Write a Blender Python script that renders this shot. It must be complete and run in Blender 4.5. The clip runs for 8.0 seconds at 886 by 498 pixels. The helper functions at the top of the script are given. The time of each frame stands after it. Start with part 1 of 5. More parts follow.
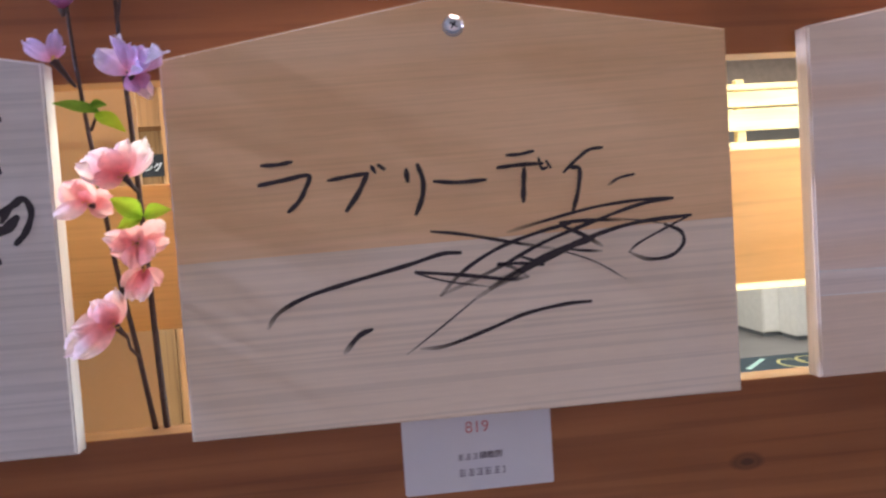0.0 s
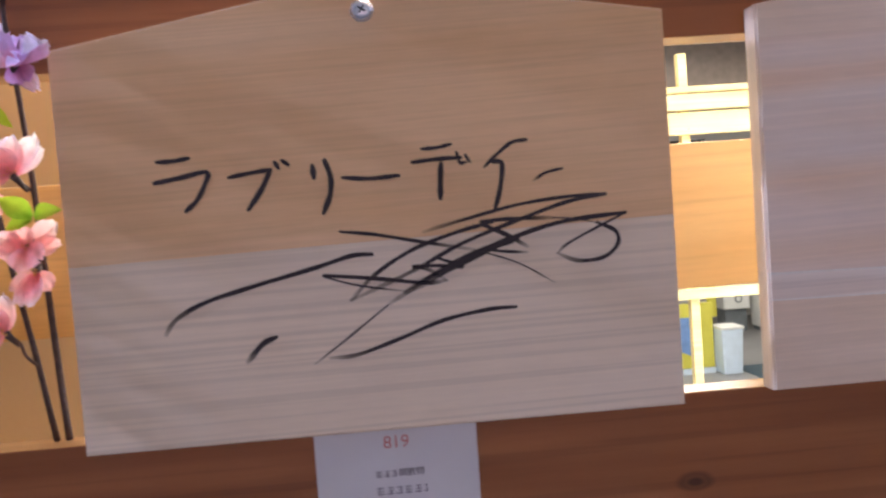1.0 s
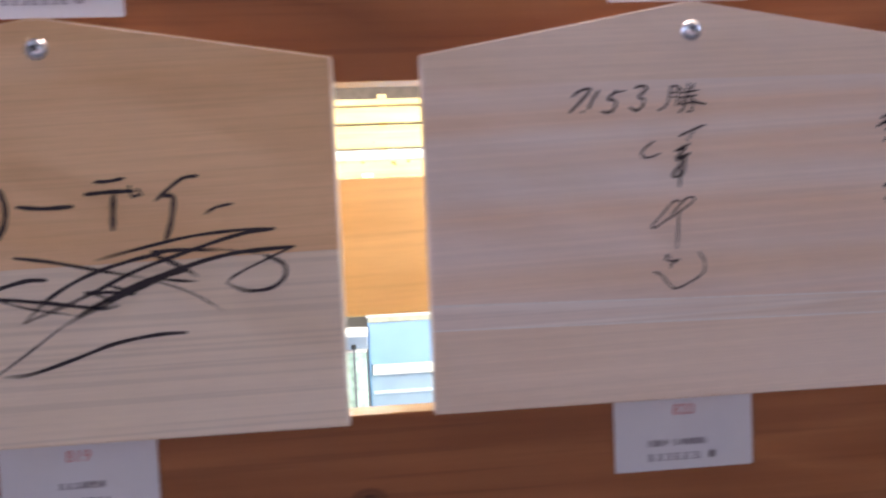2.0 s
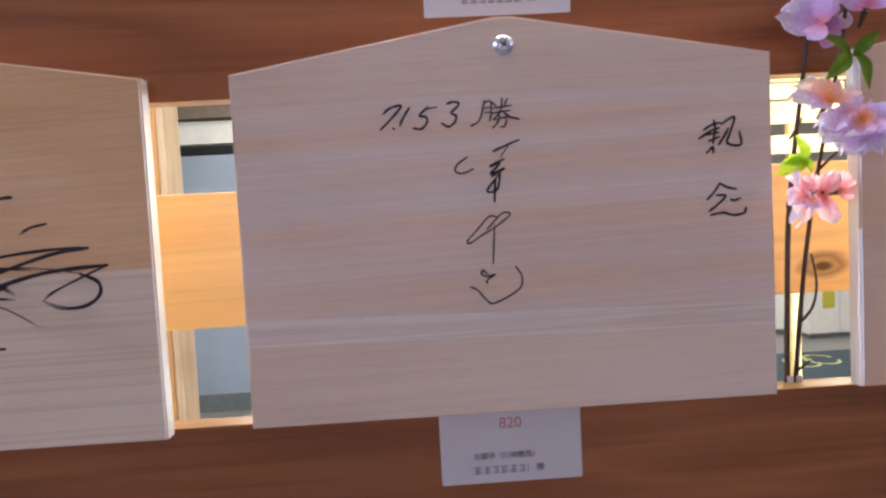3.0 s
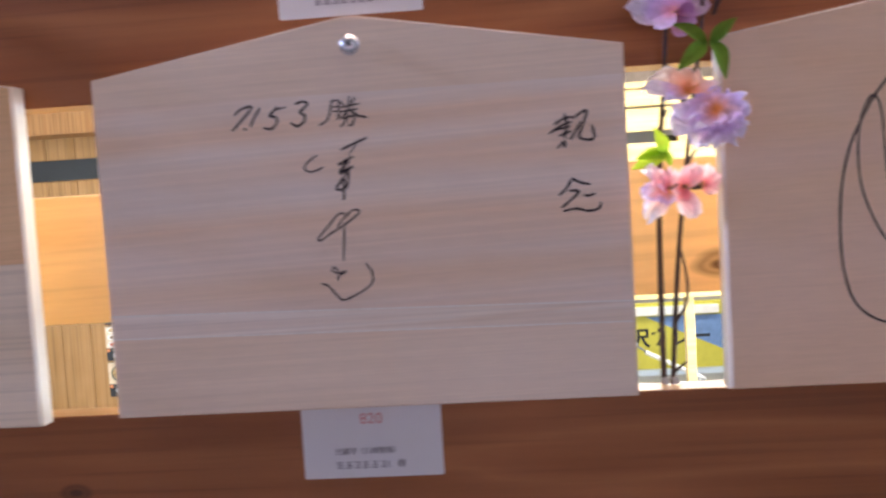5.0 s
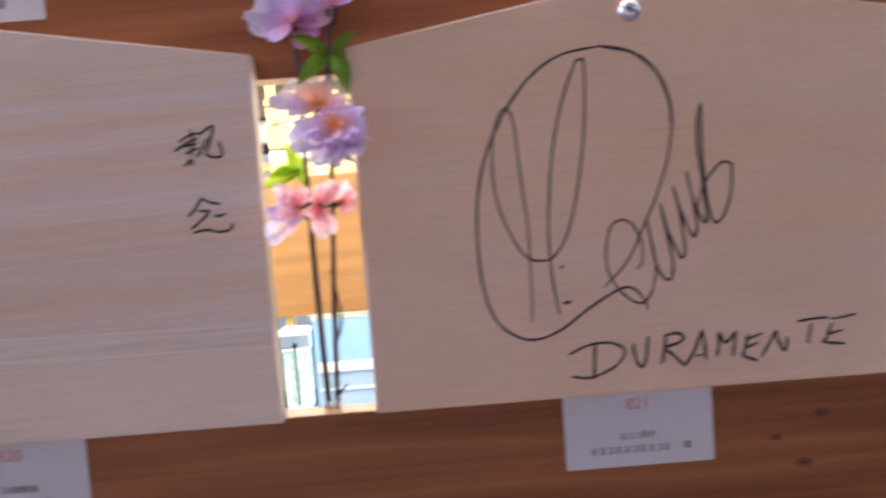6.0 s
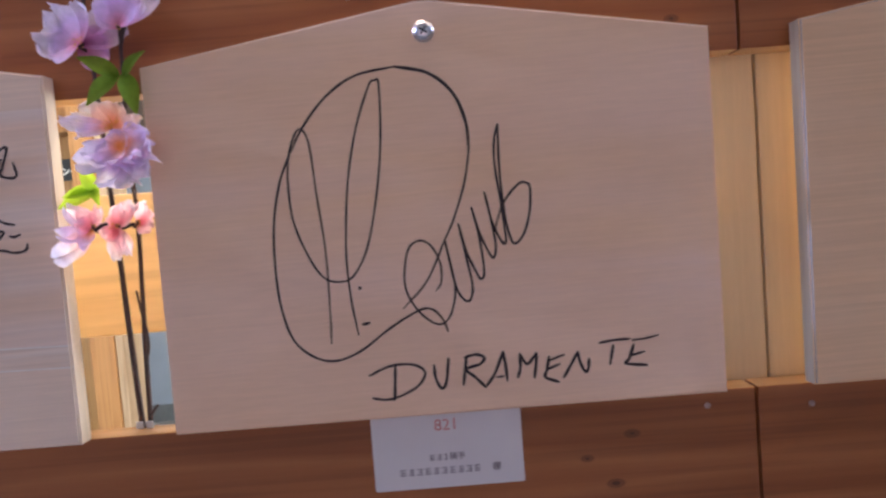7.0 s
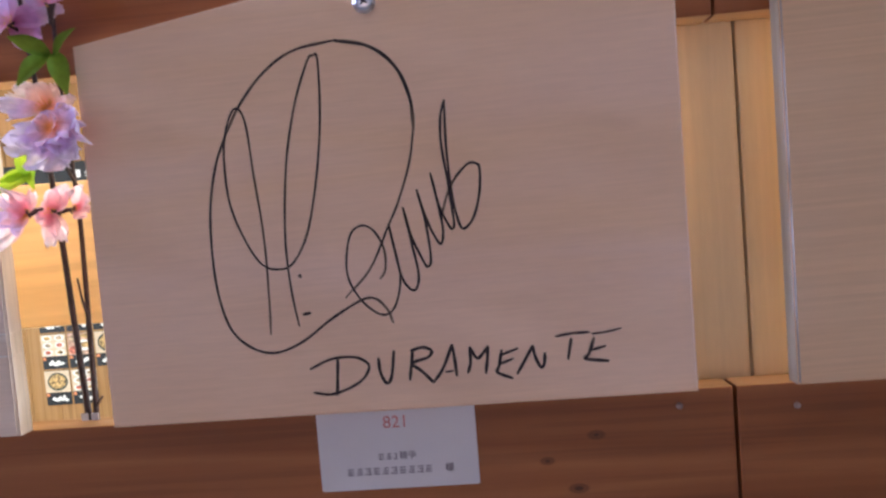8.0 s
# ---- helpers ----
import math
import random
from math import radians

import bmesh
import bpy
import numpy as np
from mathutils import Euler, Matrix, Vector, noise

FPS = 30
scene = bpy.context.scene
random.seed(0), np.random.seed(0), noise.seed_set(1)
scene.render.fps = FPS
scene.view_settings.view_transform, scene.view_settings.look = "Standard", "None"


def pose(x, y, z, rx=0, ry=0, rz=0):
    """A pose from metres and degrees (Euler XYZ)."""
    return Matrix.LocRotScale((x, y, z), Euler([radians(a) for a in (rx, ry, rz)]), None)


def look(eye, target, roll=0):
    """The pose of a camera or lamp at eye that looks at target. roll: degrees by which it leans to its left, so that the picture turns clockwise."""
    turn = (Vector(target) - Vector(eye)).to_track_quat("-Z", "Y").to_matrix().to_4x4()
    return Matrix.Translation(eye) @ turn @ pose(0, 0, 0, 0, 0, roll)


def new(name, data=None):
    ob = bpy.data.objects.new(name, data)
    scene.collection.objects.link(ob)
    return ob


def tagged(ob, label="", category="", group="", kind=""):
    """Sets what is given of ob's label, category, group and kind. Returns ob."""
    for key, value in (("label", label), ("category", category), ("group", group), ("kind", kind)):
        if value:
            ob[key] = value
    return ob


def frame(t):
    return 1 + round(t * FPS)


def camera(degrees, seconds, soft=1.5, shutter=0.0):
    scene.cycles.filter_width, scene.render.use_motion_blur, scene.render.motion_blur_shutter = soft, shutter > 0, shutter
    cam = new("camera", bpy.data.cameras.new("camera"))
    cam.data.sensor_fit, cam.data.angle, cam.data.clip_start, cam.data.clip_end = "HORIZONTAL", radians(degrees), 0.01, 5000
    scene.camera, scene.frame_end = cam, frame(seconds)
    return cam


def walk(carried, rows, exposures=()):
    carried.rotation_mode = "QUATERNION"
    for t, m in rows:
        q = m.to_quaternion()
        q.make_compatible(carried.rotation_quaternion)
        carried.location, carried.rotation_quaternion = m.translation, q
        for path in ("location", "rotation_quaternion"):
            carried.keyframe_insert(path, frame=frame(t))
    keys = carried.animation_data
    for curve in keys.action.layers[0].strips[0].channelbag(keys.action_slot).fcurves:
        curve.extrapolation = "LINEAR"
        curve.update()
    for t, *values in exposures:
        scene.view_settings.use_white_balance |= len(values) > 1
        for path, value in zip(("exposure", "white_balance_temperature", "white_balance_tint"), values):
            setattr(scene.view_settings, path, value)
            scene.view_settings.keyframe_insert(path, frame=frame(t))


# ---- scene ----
cam = camera(64.5, 8.0, soft=2.4, shutter=0.5)
PATH = [
    (0, (-0.274, -0.412, 1.517), (-0.078, 1.576, 1.423), -3.8),
    (0.3, (-0.252, -0.417, 1.517), (-0.082, 1.574, 1.436), -4.2),
    (0.5, (-0.237, -0.413, 1.518), (-0.073, 1.578, 1.439), -4.7),
    (0.8, (-0.217, -0.392, 1.513), (-0.088, 1.603, 1.434), -4.9),
    (1, (-0.206, -0.387, 1.51), (-0.093, 1.609, 1.431), -4.1),
    (1.2, (-0.185, -0.39, 1.506), (-0.079, 1.605, 1.422), -4.1),
    (1.5, (-0.139, -0.403, 1.513), (0.005, 1.588, 1.398), -4.1),
    (1.8, (-0.077, -0.418, 1.512), (0.114, 1.571, 1.435), -3.7),
    (2, (-0.027, -0.425, 1.524), (0.142, 1.565, 1.42), -2.5),
    (2.2, (0.01, -0.426, 1.529), (0.187, 1.563, 1.414), -3.0),
    (3.3, (0.121, -0.443, 1.534), (0.153, 1.553, 1.408), -2.9),
    (3.5, (0.127, -0.447, 1.527), (0.117, 1.55, 1.42), -2.9),
    (3.8, (0.146, -0.456, 1.532), (0.074, 1.539, 1.405), -3.1),
    (4, (0.16, -0.458, 1.53), (0.044, 1.536, 1.418), -3.2),
    (4.2, (0.172, -0.457, 1.534), (0.048, 1.535, 1.415), -3.3),
    (5.3, (0.298, -0.431, 1.52), (0.189, 1.564, 1.415), -3.7),
    (5.5, (0.341, -0.424, 1.52), (0.265, 1.571, 1.403), -4.0),
    (5.7, (0.379, -0.418, 1.521), (0.348, 1.578, 1.393), -4.4),
    (6, (0.437, -0.416, 1.524), (0.457, 1.58, 1.395), -4.4),
    (6.2, (0.462, -0.417, 1.526), (0.512, 1.579, 1.409), -4.7),
    (6.5, (0.502, -0.412, 1.529), (0.552, 1.584, 1.411), -4.7),
    (6.8, (0.541, -0.413, 1.524), (0.572, 1.583, 1.416), -4.5),
    (7, (0.559, -0.415, 1.525), (0.572, 1.582, 1.406), -4.4),
    (7.3, (0.585, -0.41, 1.526), (0.53, 1.586, 1.401), -4.4),
    (7.5, (0.597, -0.406, 1.525), (0.506, 1.588, 1.398), -5.1),
    (7.8, (0.611, -0.392, 1.519), (0.488, 1.601, 1.402), -4.3),
    (8, (0.616, -0.387, 1.512), (0.493, 1.606, 1.398), -4.6),
]
walk(cam, [(t, look(eye, target, roll)) for t, eye, target, roll in PATH])

# ---- light ----
world = bpy.data.worlds.new("world")
scene.world = world
world.use_nodes = True
world.node_tree.nodes["Background"].inputs[0].default_value = (0.9, 0.93, 1.0, 1)
world.node_tree.nodes["Background"].inputs[1].default_value = 0.02

FLOOR, CEILING = -0.25, 2.95
HALL_COLOUR, FRONT_COLOUR, SIDE_FILL_COLOUR, AISLE_FILL = (1.0, 0.93, 0.82), (1.0, 0.735, 0.65), (0.80, 0.90, 1.0), (1.0, 0.76, 0.66)


def area_lamp(name, x, y, z, sx, sy, watts, colour):
    data = bpy.data.lights.new(name, "AREA")
    data.shape, data.size, data.size_y, data.energy, data.color = "RECTANGLE", sx, sy, watts, colour
    ob = new(name, data)
    ob.location = (x, y, z)
    return ob


# the panel at (0.0, 2.35) is added unseen to brighten the pine planks
HALL_PANELS = [(-1.6, 1.3, 4), (0.4, 1.5, 74), (2.2, 1.5, 52), (0.0, 2.35, 26), (-0.6, 4.9, 24), (1.6, 4.7, 70), (3.8, 4.7, 30), (2.2, 7.2, 30), (5.0, 7.0, 26)]
FRONT_PANELS = [(0.2, -0.08, 10.5), (1.6, -0.08, 2.8)]
for px, py, watts in HALL_PANELS:
    area_lamp("hall_lamp", px, py, CEILING - 0.06, 1.2, 0.6, watts, HALL_COLOUR)
for px, py, watts in FRONT_PANELS:
    area_lamp("aisle_lamp", px, py, CEILING - 0.06, 1.2, 0.1, watts, FRONT_COLOUR)
# fill lamps in unseen, added windows: behind the viewer, in each hall side wall
for wx, wy, wz, sx, sz, turn, watts, colour in ((0.2, -2.94, 1.3, 3.4, 1.6, (90, 0, 0), 0.8, AISLE_FILL), (3.14, 1.4, 1.2, 2.0, 2.0, (90, 0, 90), 135, SIDE_FILL_COLOUR), (-2.94, 1.4, 1.2, 2.0, 2.0, (90, 0, -90), 30, SIDE_FILL_COLOUR)):
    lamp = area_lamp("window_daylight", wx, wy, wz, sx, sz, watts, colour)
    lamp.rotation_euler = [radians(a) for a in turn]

# ceiling spots far along the aisle on both sides, aimed at the rack
SPOTS = [((-2.95, -0.17, CEILING - 0.10), 82), ((4.0, -0.23, CEILING - 0.10), 34)]
for spot_at, watts in SPOTS:
    lamp = area_lamp("spot_lamp", *spot_at, 0.06, 0.06, watts, (0.64, 0.76, 1.28))
    lamp.rotation_euler = (Vector((0.2, 0.0, 1.5)) - Vector(spot_at)).to_track_quat("-Z", "Y").to_euler()

# ---- materials ----


def nodes_of(name):
    mat = bpy.data.materials.new(name)
    mat.use_nodes = True
    nt = mat.node_tree
    return mat, nt, nt.nodes["Principled BSDF"]


def node(nt, kind, **inputs):
    n = nt.nodes.new(kind)
    for key, value in inputs.items():
        n.inputs[key.replace("_", " ")].default_value = value
    return n


def ramp(nt, source, stops):
    r = nt.nodes.new("ShaderNodeValToRGB")
    while len(r.color_ramp.elements) < len(stops):
        r.color_ramp.elements.new(0.5)
    for e, (p, c) in zip(r.color_ramp.elements, stops):
        e.position, e.color = p, (*c, 1)
    nt.links.new(source, r.inputs[0])
    return r.outputs[0]


def mixed(nt, fac, a, b, mode="MIX"):
    m = nt.nodes.new("ShaderNodeMix")
    m.data_type, m.blend_type = "RGBA", mode
    for socket, value in ((m.inputs[0], fac), (m.inputs[6], a), (m.inputs[7], b)):
        if isinstance(value, (int, float)):
            socket.default_value = value
        elif isinstance(value, tuple):
            socket.default_value = (*value, 1)
        else:
            nt.links.new(value, socket)
    return m.outputs[2]


def coords(nt, scale, spread=3.0, tilt=0.0):
    """Object coordinates, shifted at random for each object, tilted about y, then scaled."""
    tc, info = nt.nodes.new("ShaderNodeTexCoord"), nt.nodes.new("ShaderNodeObjectInfo")
    mul = nt.nodes.new("ShaderNodeVectorMath")
    mul.operation = "SCALE"
    mul.inputs[0].default_value = (spread, spread * 0.7, spread * 0.4)
    nt.links.new(info.outputs["Random"], mul.inputs["Scale"])
    add = nt.nodes.new("ShaderNodeVectorMath")
    nt.links.new(tc.outputs["Object"], add.inputs[0])
    nt.links.new(mul.outputs[0], add.inputs[1])
    mp = nt.nodes.new("ShaderNodeMapping")
    mp.inputs["Scale"].default_value = scale
    turned = nt.nodes.new("ShaderNodeVectorRotate")
    turned.rotation_type = "Y_AXIS"
    turned.inputs["Angle"].default_value = tilt
    nt.links.new(add.outputs[0], turned.inputs["Vector"])
    nt.links.new(turned.outputs[0], mp.inputs[0])
    return mp.outputs[0], tc


def noise_tex(nt, vec, scale, detail=3.0, rough=0.5, distort=0.0):
    n = node(nt, "ShaderNodeTexNoise", Scale=scale, Detail=detail, Roughness=rough, Distortion=distort)
    nt.links.new(vec, n.inputs["Vector"])
    return n.outputs["Fac"]


def bump(nt, bsdf, height, strength, distance):
    b = nt.nodes.new("ShaderNodeBump")
    b.inputs["Strength"].default_value, b.inputs["Distance"].default_value = strength, distance
    nt.links.new(height, b.inputs["Height"])
    nt.links.new(b.outputs[0], bsdf.inputs["Normal"])


def wood(name, tones, along="x", band=22.0, line=330.0, line_depth=0.25, rough=0.5, knots=(), knot_tone=(0.075, 0.024, 0.010), spread=3.0, line_bright=1.06, streak=0.07, gloss=0.3, ring=0.0, tilt=0.0, crisp=0.36, run=0.02):
    """Sawn wood: broad bands and fine lines along one axis, with knots at (x, z, radius)."""
    mat, nt, bsdf = nodes_of(name)
    long_axis = {"x": (streak, 1.0, 1.0), "z": (1.0, 1.0, streak)}[along]
    vec, tc = coords(nt, long_axis, spread, tilt)
    wide = noise_tex(nt, vec, band, 1.4, 0.45, 0.5)
    base = ramp(nt, wide, [(0.30 + 0.4 * i / (len(tones) - 1), c) for i, c in enumerate(tones)])
    fine_axis = {"x": (run, 1.0, 1.0), "z": (1.0, 1.0, 0.015)}[along]
    vec2, _ = coords(nt, fine_axis, spread, tilt)
    fine = noise_tex(nt, vec2, line, 1.5, 0.5, 0.03)
    shade = ramp(nt, fine, [(crisp, (1 - line_depth,) * 3), (crisp * 0.4 + 0.3, (1.0,) * 3), (0.5, (1.0,) * 3), (0.66, (line_bright,) * 3)])
    patch = noise_tex(nt, coords(nt, (0.5, 1, 1), spread)[0], 9.0, 2.0)
    colour = mixed(nt, 1.0, base, shade, "MULTIPLY")
    fleck = noise_tex(nt, coords(nt, (0.12, 1, 1) if along == "x" else (1, 1, 0.12), spread)[0], 520.0, 2.0)
    colour = mixed(nt, 1.0, colour, ramp(nt, fleck, [(0.3, (0.978, 0.975, 0.98)), (0.7, (1.02, 1.02, 1.024))]), "MULTIPLY")
    colour = mixed(nt, 0.35, colour, mixed(nt, 1.0, colour, ramp(nt, patch, [(0.3, (0.90, 0.84, 0.76)), (0.7, (1.06, 1.09, 1.15))]), "MULTIPLY"))
    if ring:
        flame = noise_tex(nt, coords(nt, (0.09, 1, 1), spread, tilt)[0], 70.0, 2.0, 0.55, 1.4)
        colour = mixed(nt, 1.0, colour, ramp(nt, flame, [(0.38, (1 - ring, 1 - ring * 1.25, 1 - ring * 1.5)), (0.5, (1.0, 1.0, 1.0)), (0.66, (1 + ring * 0.4,) * 3)]), "MULTIPLY")
    for kx, kz, kr in knots:
        sep = nt.nodes.new("ShaderNodeMapping")
        sep.inputs["Location"].default_value = (-kx / kr * 0.55, 0, -kz / kr)
        sep.inputs["Scale"].default_value = (0.55 / kr, 0, 1 / kr)
        nt.links.new(tc.outputs["Object"], sep.inputs[0])
        length = nt.nodes.new("ShaderNodeVectorMath")
        length.operation = "LENGTH"
        nt.links.new(sep.outputs[0], length.inputs[0])
        wob = nt.nodes.new("ShaderNodeMath")
        wob.operation = "MULTIPLY_ADD"
        wob.inputs[1].default_value = 0.55
        nt.links.new(noise_tex(nt, vec, band * 3, 2.0), wob.inputs[0])
        nt.links.new(length.outputs["Value"], wob.inputs[2])
        mask = ramp(nt, wob.outputs[0], [(0.42, (0.9, 0.9, 0.9)), (0.58, (0.42, 0.42, 0.42)), (0.72, (0.62, 0.62, 0.62)), (0.92, (0.2, 0.2, 0.2)), (1.0, (0, 0, 0))])
        colour = mixed(nt, mask, colour, knot_tone)
    nt.links.new(colour, bsdf.inputs["Base Color"])
    bsdf.inputs["Roughness"].default_value = rough
    bsdf.inputs["Specular IOR Level"].default_value = gloss
    bump(nt, bsdf, fine, 0.12, 0.0004)
    return mat


def plain(name, colour, rough=0.6, metal=0.0, vary=0.12, scale=14.0, relief=0.0, specular=0.4):
    """A paint, plastic, paper or metal with faint blotches."""
    mat, nt, bsdf = nodes_of(name)
    vec, _ = coords(nt, (1, 1, 1))
    n = noise_tex(nt, vec, scale, 4.0)
    dark, light = tuple(c * (1 - vary) for c in colour), tuple(min(1, c * (1 + vary * 0.6)) for c in colour)
    nt.links.new(ramp(nt, n, [(0.35, dark), (0.65, light)]), bsdf.inputs["Base Color"])
    bsdf.inputs["Roughness"].default_value, bsdf.inputs["Metallic"].default_value = rough, metal
    bsdf.inputs["Specular IOR Level"].default_value = specular
    if relief:
        bump(nt, bsdf, noise_tex(nt, vec, scale * 8, 3.0), relief, 0.002)
    return mat


def petal_material(name, tip, heart, clear=0.68, vein=0.16, pale=0.6):
    """Thin dyed cloth, deeper toward the heart, that lets light through."""
    mat, nt, bsdf = nodes_of(name)
    tc = nt.nodes.new("ShaderNodeTexCoord")
    length = nt.nodes.new("ShaderNodeVectorMath")
    length.operation = "LENGTH"
    nt.links.new(tc.outputs["Object"], length.inputs[0])
    scaled = nt.nodes.new("ShaderNodeMath")
    scaled.operation = "MULTIPLY"
    scaled.inputs[1].default_value = 50.0
    nt.links.new(length.outputs["Value"], scaled.inputs[0])
    rim = tuple(a + (1.0 - a) * pale for a in tip)
    tint = ramp(nt, scaled.outputs[0], [(0.10, heart), (0.42, tuple((a + 3 * b) / 4 for a, b in zip(heart, tip))), (0.70, tip), (0.98, rim)])
    veins = noise_tex(nt, tc.outputs["Object"], 260.0, 3.0)
    tint = mixed(nt, 1.0, tint, ramp(nt, veins, [(0.3, (1 - vein,) * 3), (0.7, (1 + vein * 0.25,) * 3)]), "MULTIPLY")
    nt.links.new(tint, bsdf.inputs["Base Color"])
    bsdf.inputs["Roughness"].default_value = 0.75
    bsdf.inputs["Specular IOR Level"].default_value = 0.15
    trans = nt.nodes.new("ShaderNodeBsdfTranslucent")
    nt.links.new(tint, trans.inputs[0])
    mix = nt.nodes.new("ShaderNodeMixShader")
    mix.inputs[0].default_value = clear
    out = nt.nodes["Material Output"]
    nt.links.new(bsdf.outputs[0], mix.inputs[1])
    nt.links.new(trans.outputs[0], mix.inputs[2])
    nt.links.new(mix.outputs[0], out.inputs[0])
    bump(nt, bsdf, veins, vein * 2, 0.0005)
    return mat


def glowing(name, colour, strength):
    mat, nt, bsdf = nodes_of(name)
    bsdf.inputs["Base Color"].default_value = (*colour, 1)
    bsdf.inputs["Emission Color"].default_value = (*colour, 1)
    bsdf.inputs["Emission Strength"].default_value = strength
    return mat


EMA_TAN = wood("tan_plaque_wood", [(0.76, 0.465, 0.24), (0.78, 0.50, 0.275), (0.765, 0.475, 0.25), (0.79, 0.53, 0.31)], band=14, line=700, line_depth=0.05, rough=0.5, line_bright=1.04, streak=0.03, ring=0.03, tilt=0.03, run=0.012)
EMA_FINE = wood("fine_lined_plaque_wood", [(0.775, 0.63, 0.475), (0.79, 0.645, 0.49), (0.78, 0.62, 0.46)], band=9, line=400, line_depth=0.085, rough=0.5, streak=0.08, ring=0.0, crisp=0.42, tilt=0.012, line_bright=1.05, run=0.004)
EMA_GREY = wood("greyish_plaque_wood", [(0.61, 0.535, 0.465), (0.65, 0.58, 0.515), (0.61, 0.535, 0.455)], band=9, line=420, line_depth=0.09, rough=0.5, streak=0.12, ring=0.02, crisp=0.42, run=0.005)
# pale tone holds the light on plaque rims; also the pale glue lines
EMA_LIT_EDGE_AND_GLUE = wood("lit_plaque_edge_and_glue", [(0.78, 0.73, 0.66), (0.81, 0.76, 0.70), (0.76, 0.70, 0.62)], along="z", band=60, line=500, line_depth=0.06, rough=0.45)
EMA_SIDE = wood("tan_plaque_side", [(0.64, 0.50, 0.37), (0.68, 0.54, 0.41), (0.61, 0.47, 0.34)], along="z", band=60, line=500, line_depth=0.08, rough=0.5)
# dark edge tone: shade on the last plaque's edges, put into colour
EMA_SHADED_EDGE = wood("shaded_plaque_edge", [(0.33, 0.31, 0.31), (0.38, 0.36, 0.36), (0.30, 0.285, 0.285)], along="z", band=60, line=500, line_depth=0.1, rough=0.5)
EMA_ROSE = wood("rosy_plaque_wood", [(0.78, 0.585, 0.44), (0.775, 0.625, 0.525), (0.79, 0.58, 0.43), (0.79, 0.665, 0.575), (0.79, 0.585, 0.435)], band=17, line=430, line_depth=0.02, rough=0.5, line_bright=1.055, streak=0.035, ring=0.008, tilt=0.03, run=0.007)
EMA_PLAIN = wood("plain_plaque_wood", [(0.80, 0.58, 0.455), (0.81, 0.56, 0.375), (0.80, 0.575, 0.44), (0.81, 0.555, 0.35)], band=11, line=620, line_depth=0.018, rough=0.5, line_bright=1.025, streak=0.08, ring=0.014, tilt=0.02, run=0.025)
EMA_WARM = wood("warm_plaque_wood", [(0.70, 0.50, 0.335), (0.71, 0.485, 0.305), (0.69, 0.505, 0.345)], band=12, line=500, line_depth=0.03, rough=0.5, streak=0.06, tilt=0.02, run=0.01)
EMA_LOW = wood("greyish_tan_plaque_wood", [(0.77, 0.60, 0.46), (0.79, 0.63, 0.495), (0.77, 0.59, 0.44)], band=14, line=620, line_depth=0.03, rough=0.5, line_bright=1.05, streak=0.06, ring=0.01, tilt=0.02, run=0.005)
EMA_STREAK = wood("pale_streaked_plaque_wood", [(0.76, 0.63, 0.53), (0.82, 0.72, 0.63), (0.77, 0.62, 0.50), (0.84, 0.75, 0.67)], band=90, line=420, line_depth=0.07, rough=0.42, line_bright=1.06, streak=0.02, ring=0.0, tilt=0.012, run=0.004)
RAIL = wood("rail_wood", [(0.36, 0.124, 0.040), (0.265, 0.084, 0.025), (0.39, 0.140, 0.047), (0.305, 0.099, 0.030)], band=20, line=230, line_depth=0.14, rough=0.38, streak=0.10, gloss=0.35, spread=0.0,
            knots=[(-0.043, 1.345, 0.0095), (0.671, 1.375, 0.0048), (0.642, 1.361, 0.0038), (0.659, 1.344, 0.0045), (0.71, 1.628, 0.004)])
# shaded copy of the rear rail wood, for the dim left gap
REAR_SHADED = wood("shaded_rear_rail_wood", [(0.64, 0.37, 0.12), (0.67, 0.40, 0.14), (0.60, 0.34, 0.105)], band=26, line_depth=0.10, rough=0.45, streak=0.1)
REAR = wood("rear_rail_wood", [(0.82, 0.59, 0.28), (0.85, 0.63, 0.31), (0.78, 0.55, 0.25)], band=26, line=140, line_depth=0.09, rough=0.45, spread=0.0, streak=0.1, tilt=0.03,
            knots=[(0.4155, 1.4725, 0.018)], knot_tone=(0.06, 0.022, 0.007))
# paler than the rail face: the backlight on its edges is in this colour
RAIL_LIT_EDGE = wood("lit_rail_edge_wood", [(0.62, 0.36, 0.16), (0.66, 0.40, 0.19), (0.57, 0.32, 0.14)], band=26, line_depth=0.06, rough=0.24, gloss=0.7)
POST = wood("post_wood", [(0.66, 0.495, 0.29), (0.70, 0.535, 0.32), (0.63, 0.47, 0.27)], along="z", band=12, line=160, line_depth=0.035)
PINE = wood("pine_wood", [(0.68, 0.51, 0.21), (0.72, 0.56, 0.26), (0.63, 0.46, 0.18)], band=14, line=120, line_depth=0.12)
STALL = wood("stall_wood", [(0.335, 0.175, 0.058), (0.38, 0.205, 0.076), (0.30, 0.155, 0.05)], along="z", band=16, line=90, line_depth=0.2)
JAMB = wood("tan_jamb_wood", [(0.34, 0.235, 0.15), (0.40, 0.29, 0.19), (0.30, 0.20, 0.12)], along="z", band=18, line=110, line_depth=0.2)
STALL_BEAM = wood("stall_beam_wood", [(0.32, 0.15, 0.055), (0.38, 0.19, 0.07), (0.28, 0.12, 0.04)], along="z", band=18, line=110, line_depth=0.25)
PAPER = petal_material("cream_paper", (0.54, 0.41, 0.28), (0.54, 0.41, 0.28), 0.4, 0.02, 0.0)
CARD = plain("card_paper", (0.77, 0.74, 0.75), 0.7, vary=0.03)
INK = plain("black_ink", (0.024, 0.014, 0.016), 0.45, vary=0.3, scale=120)


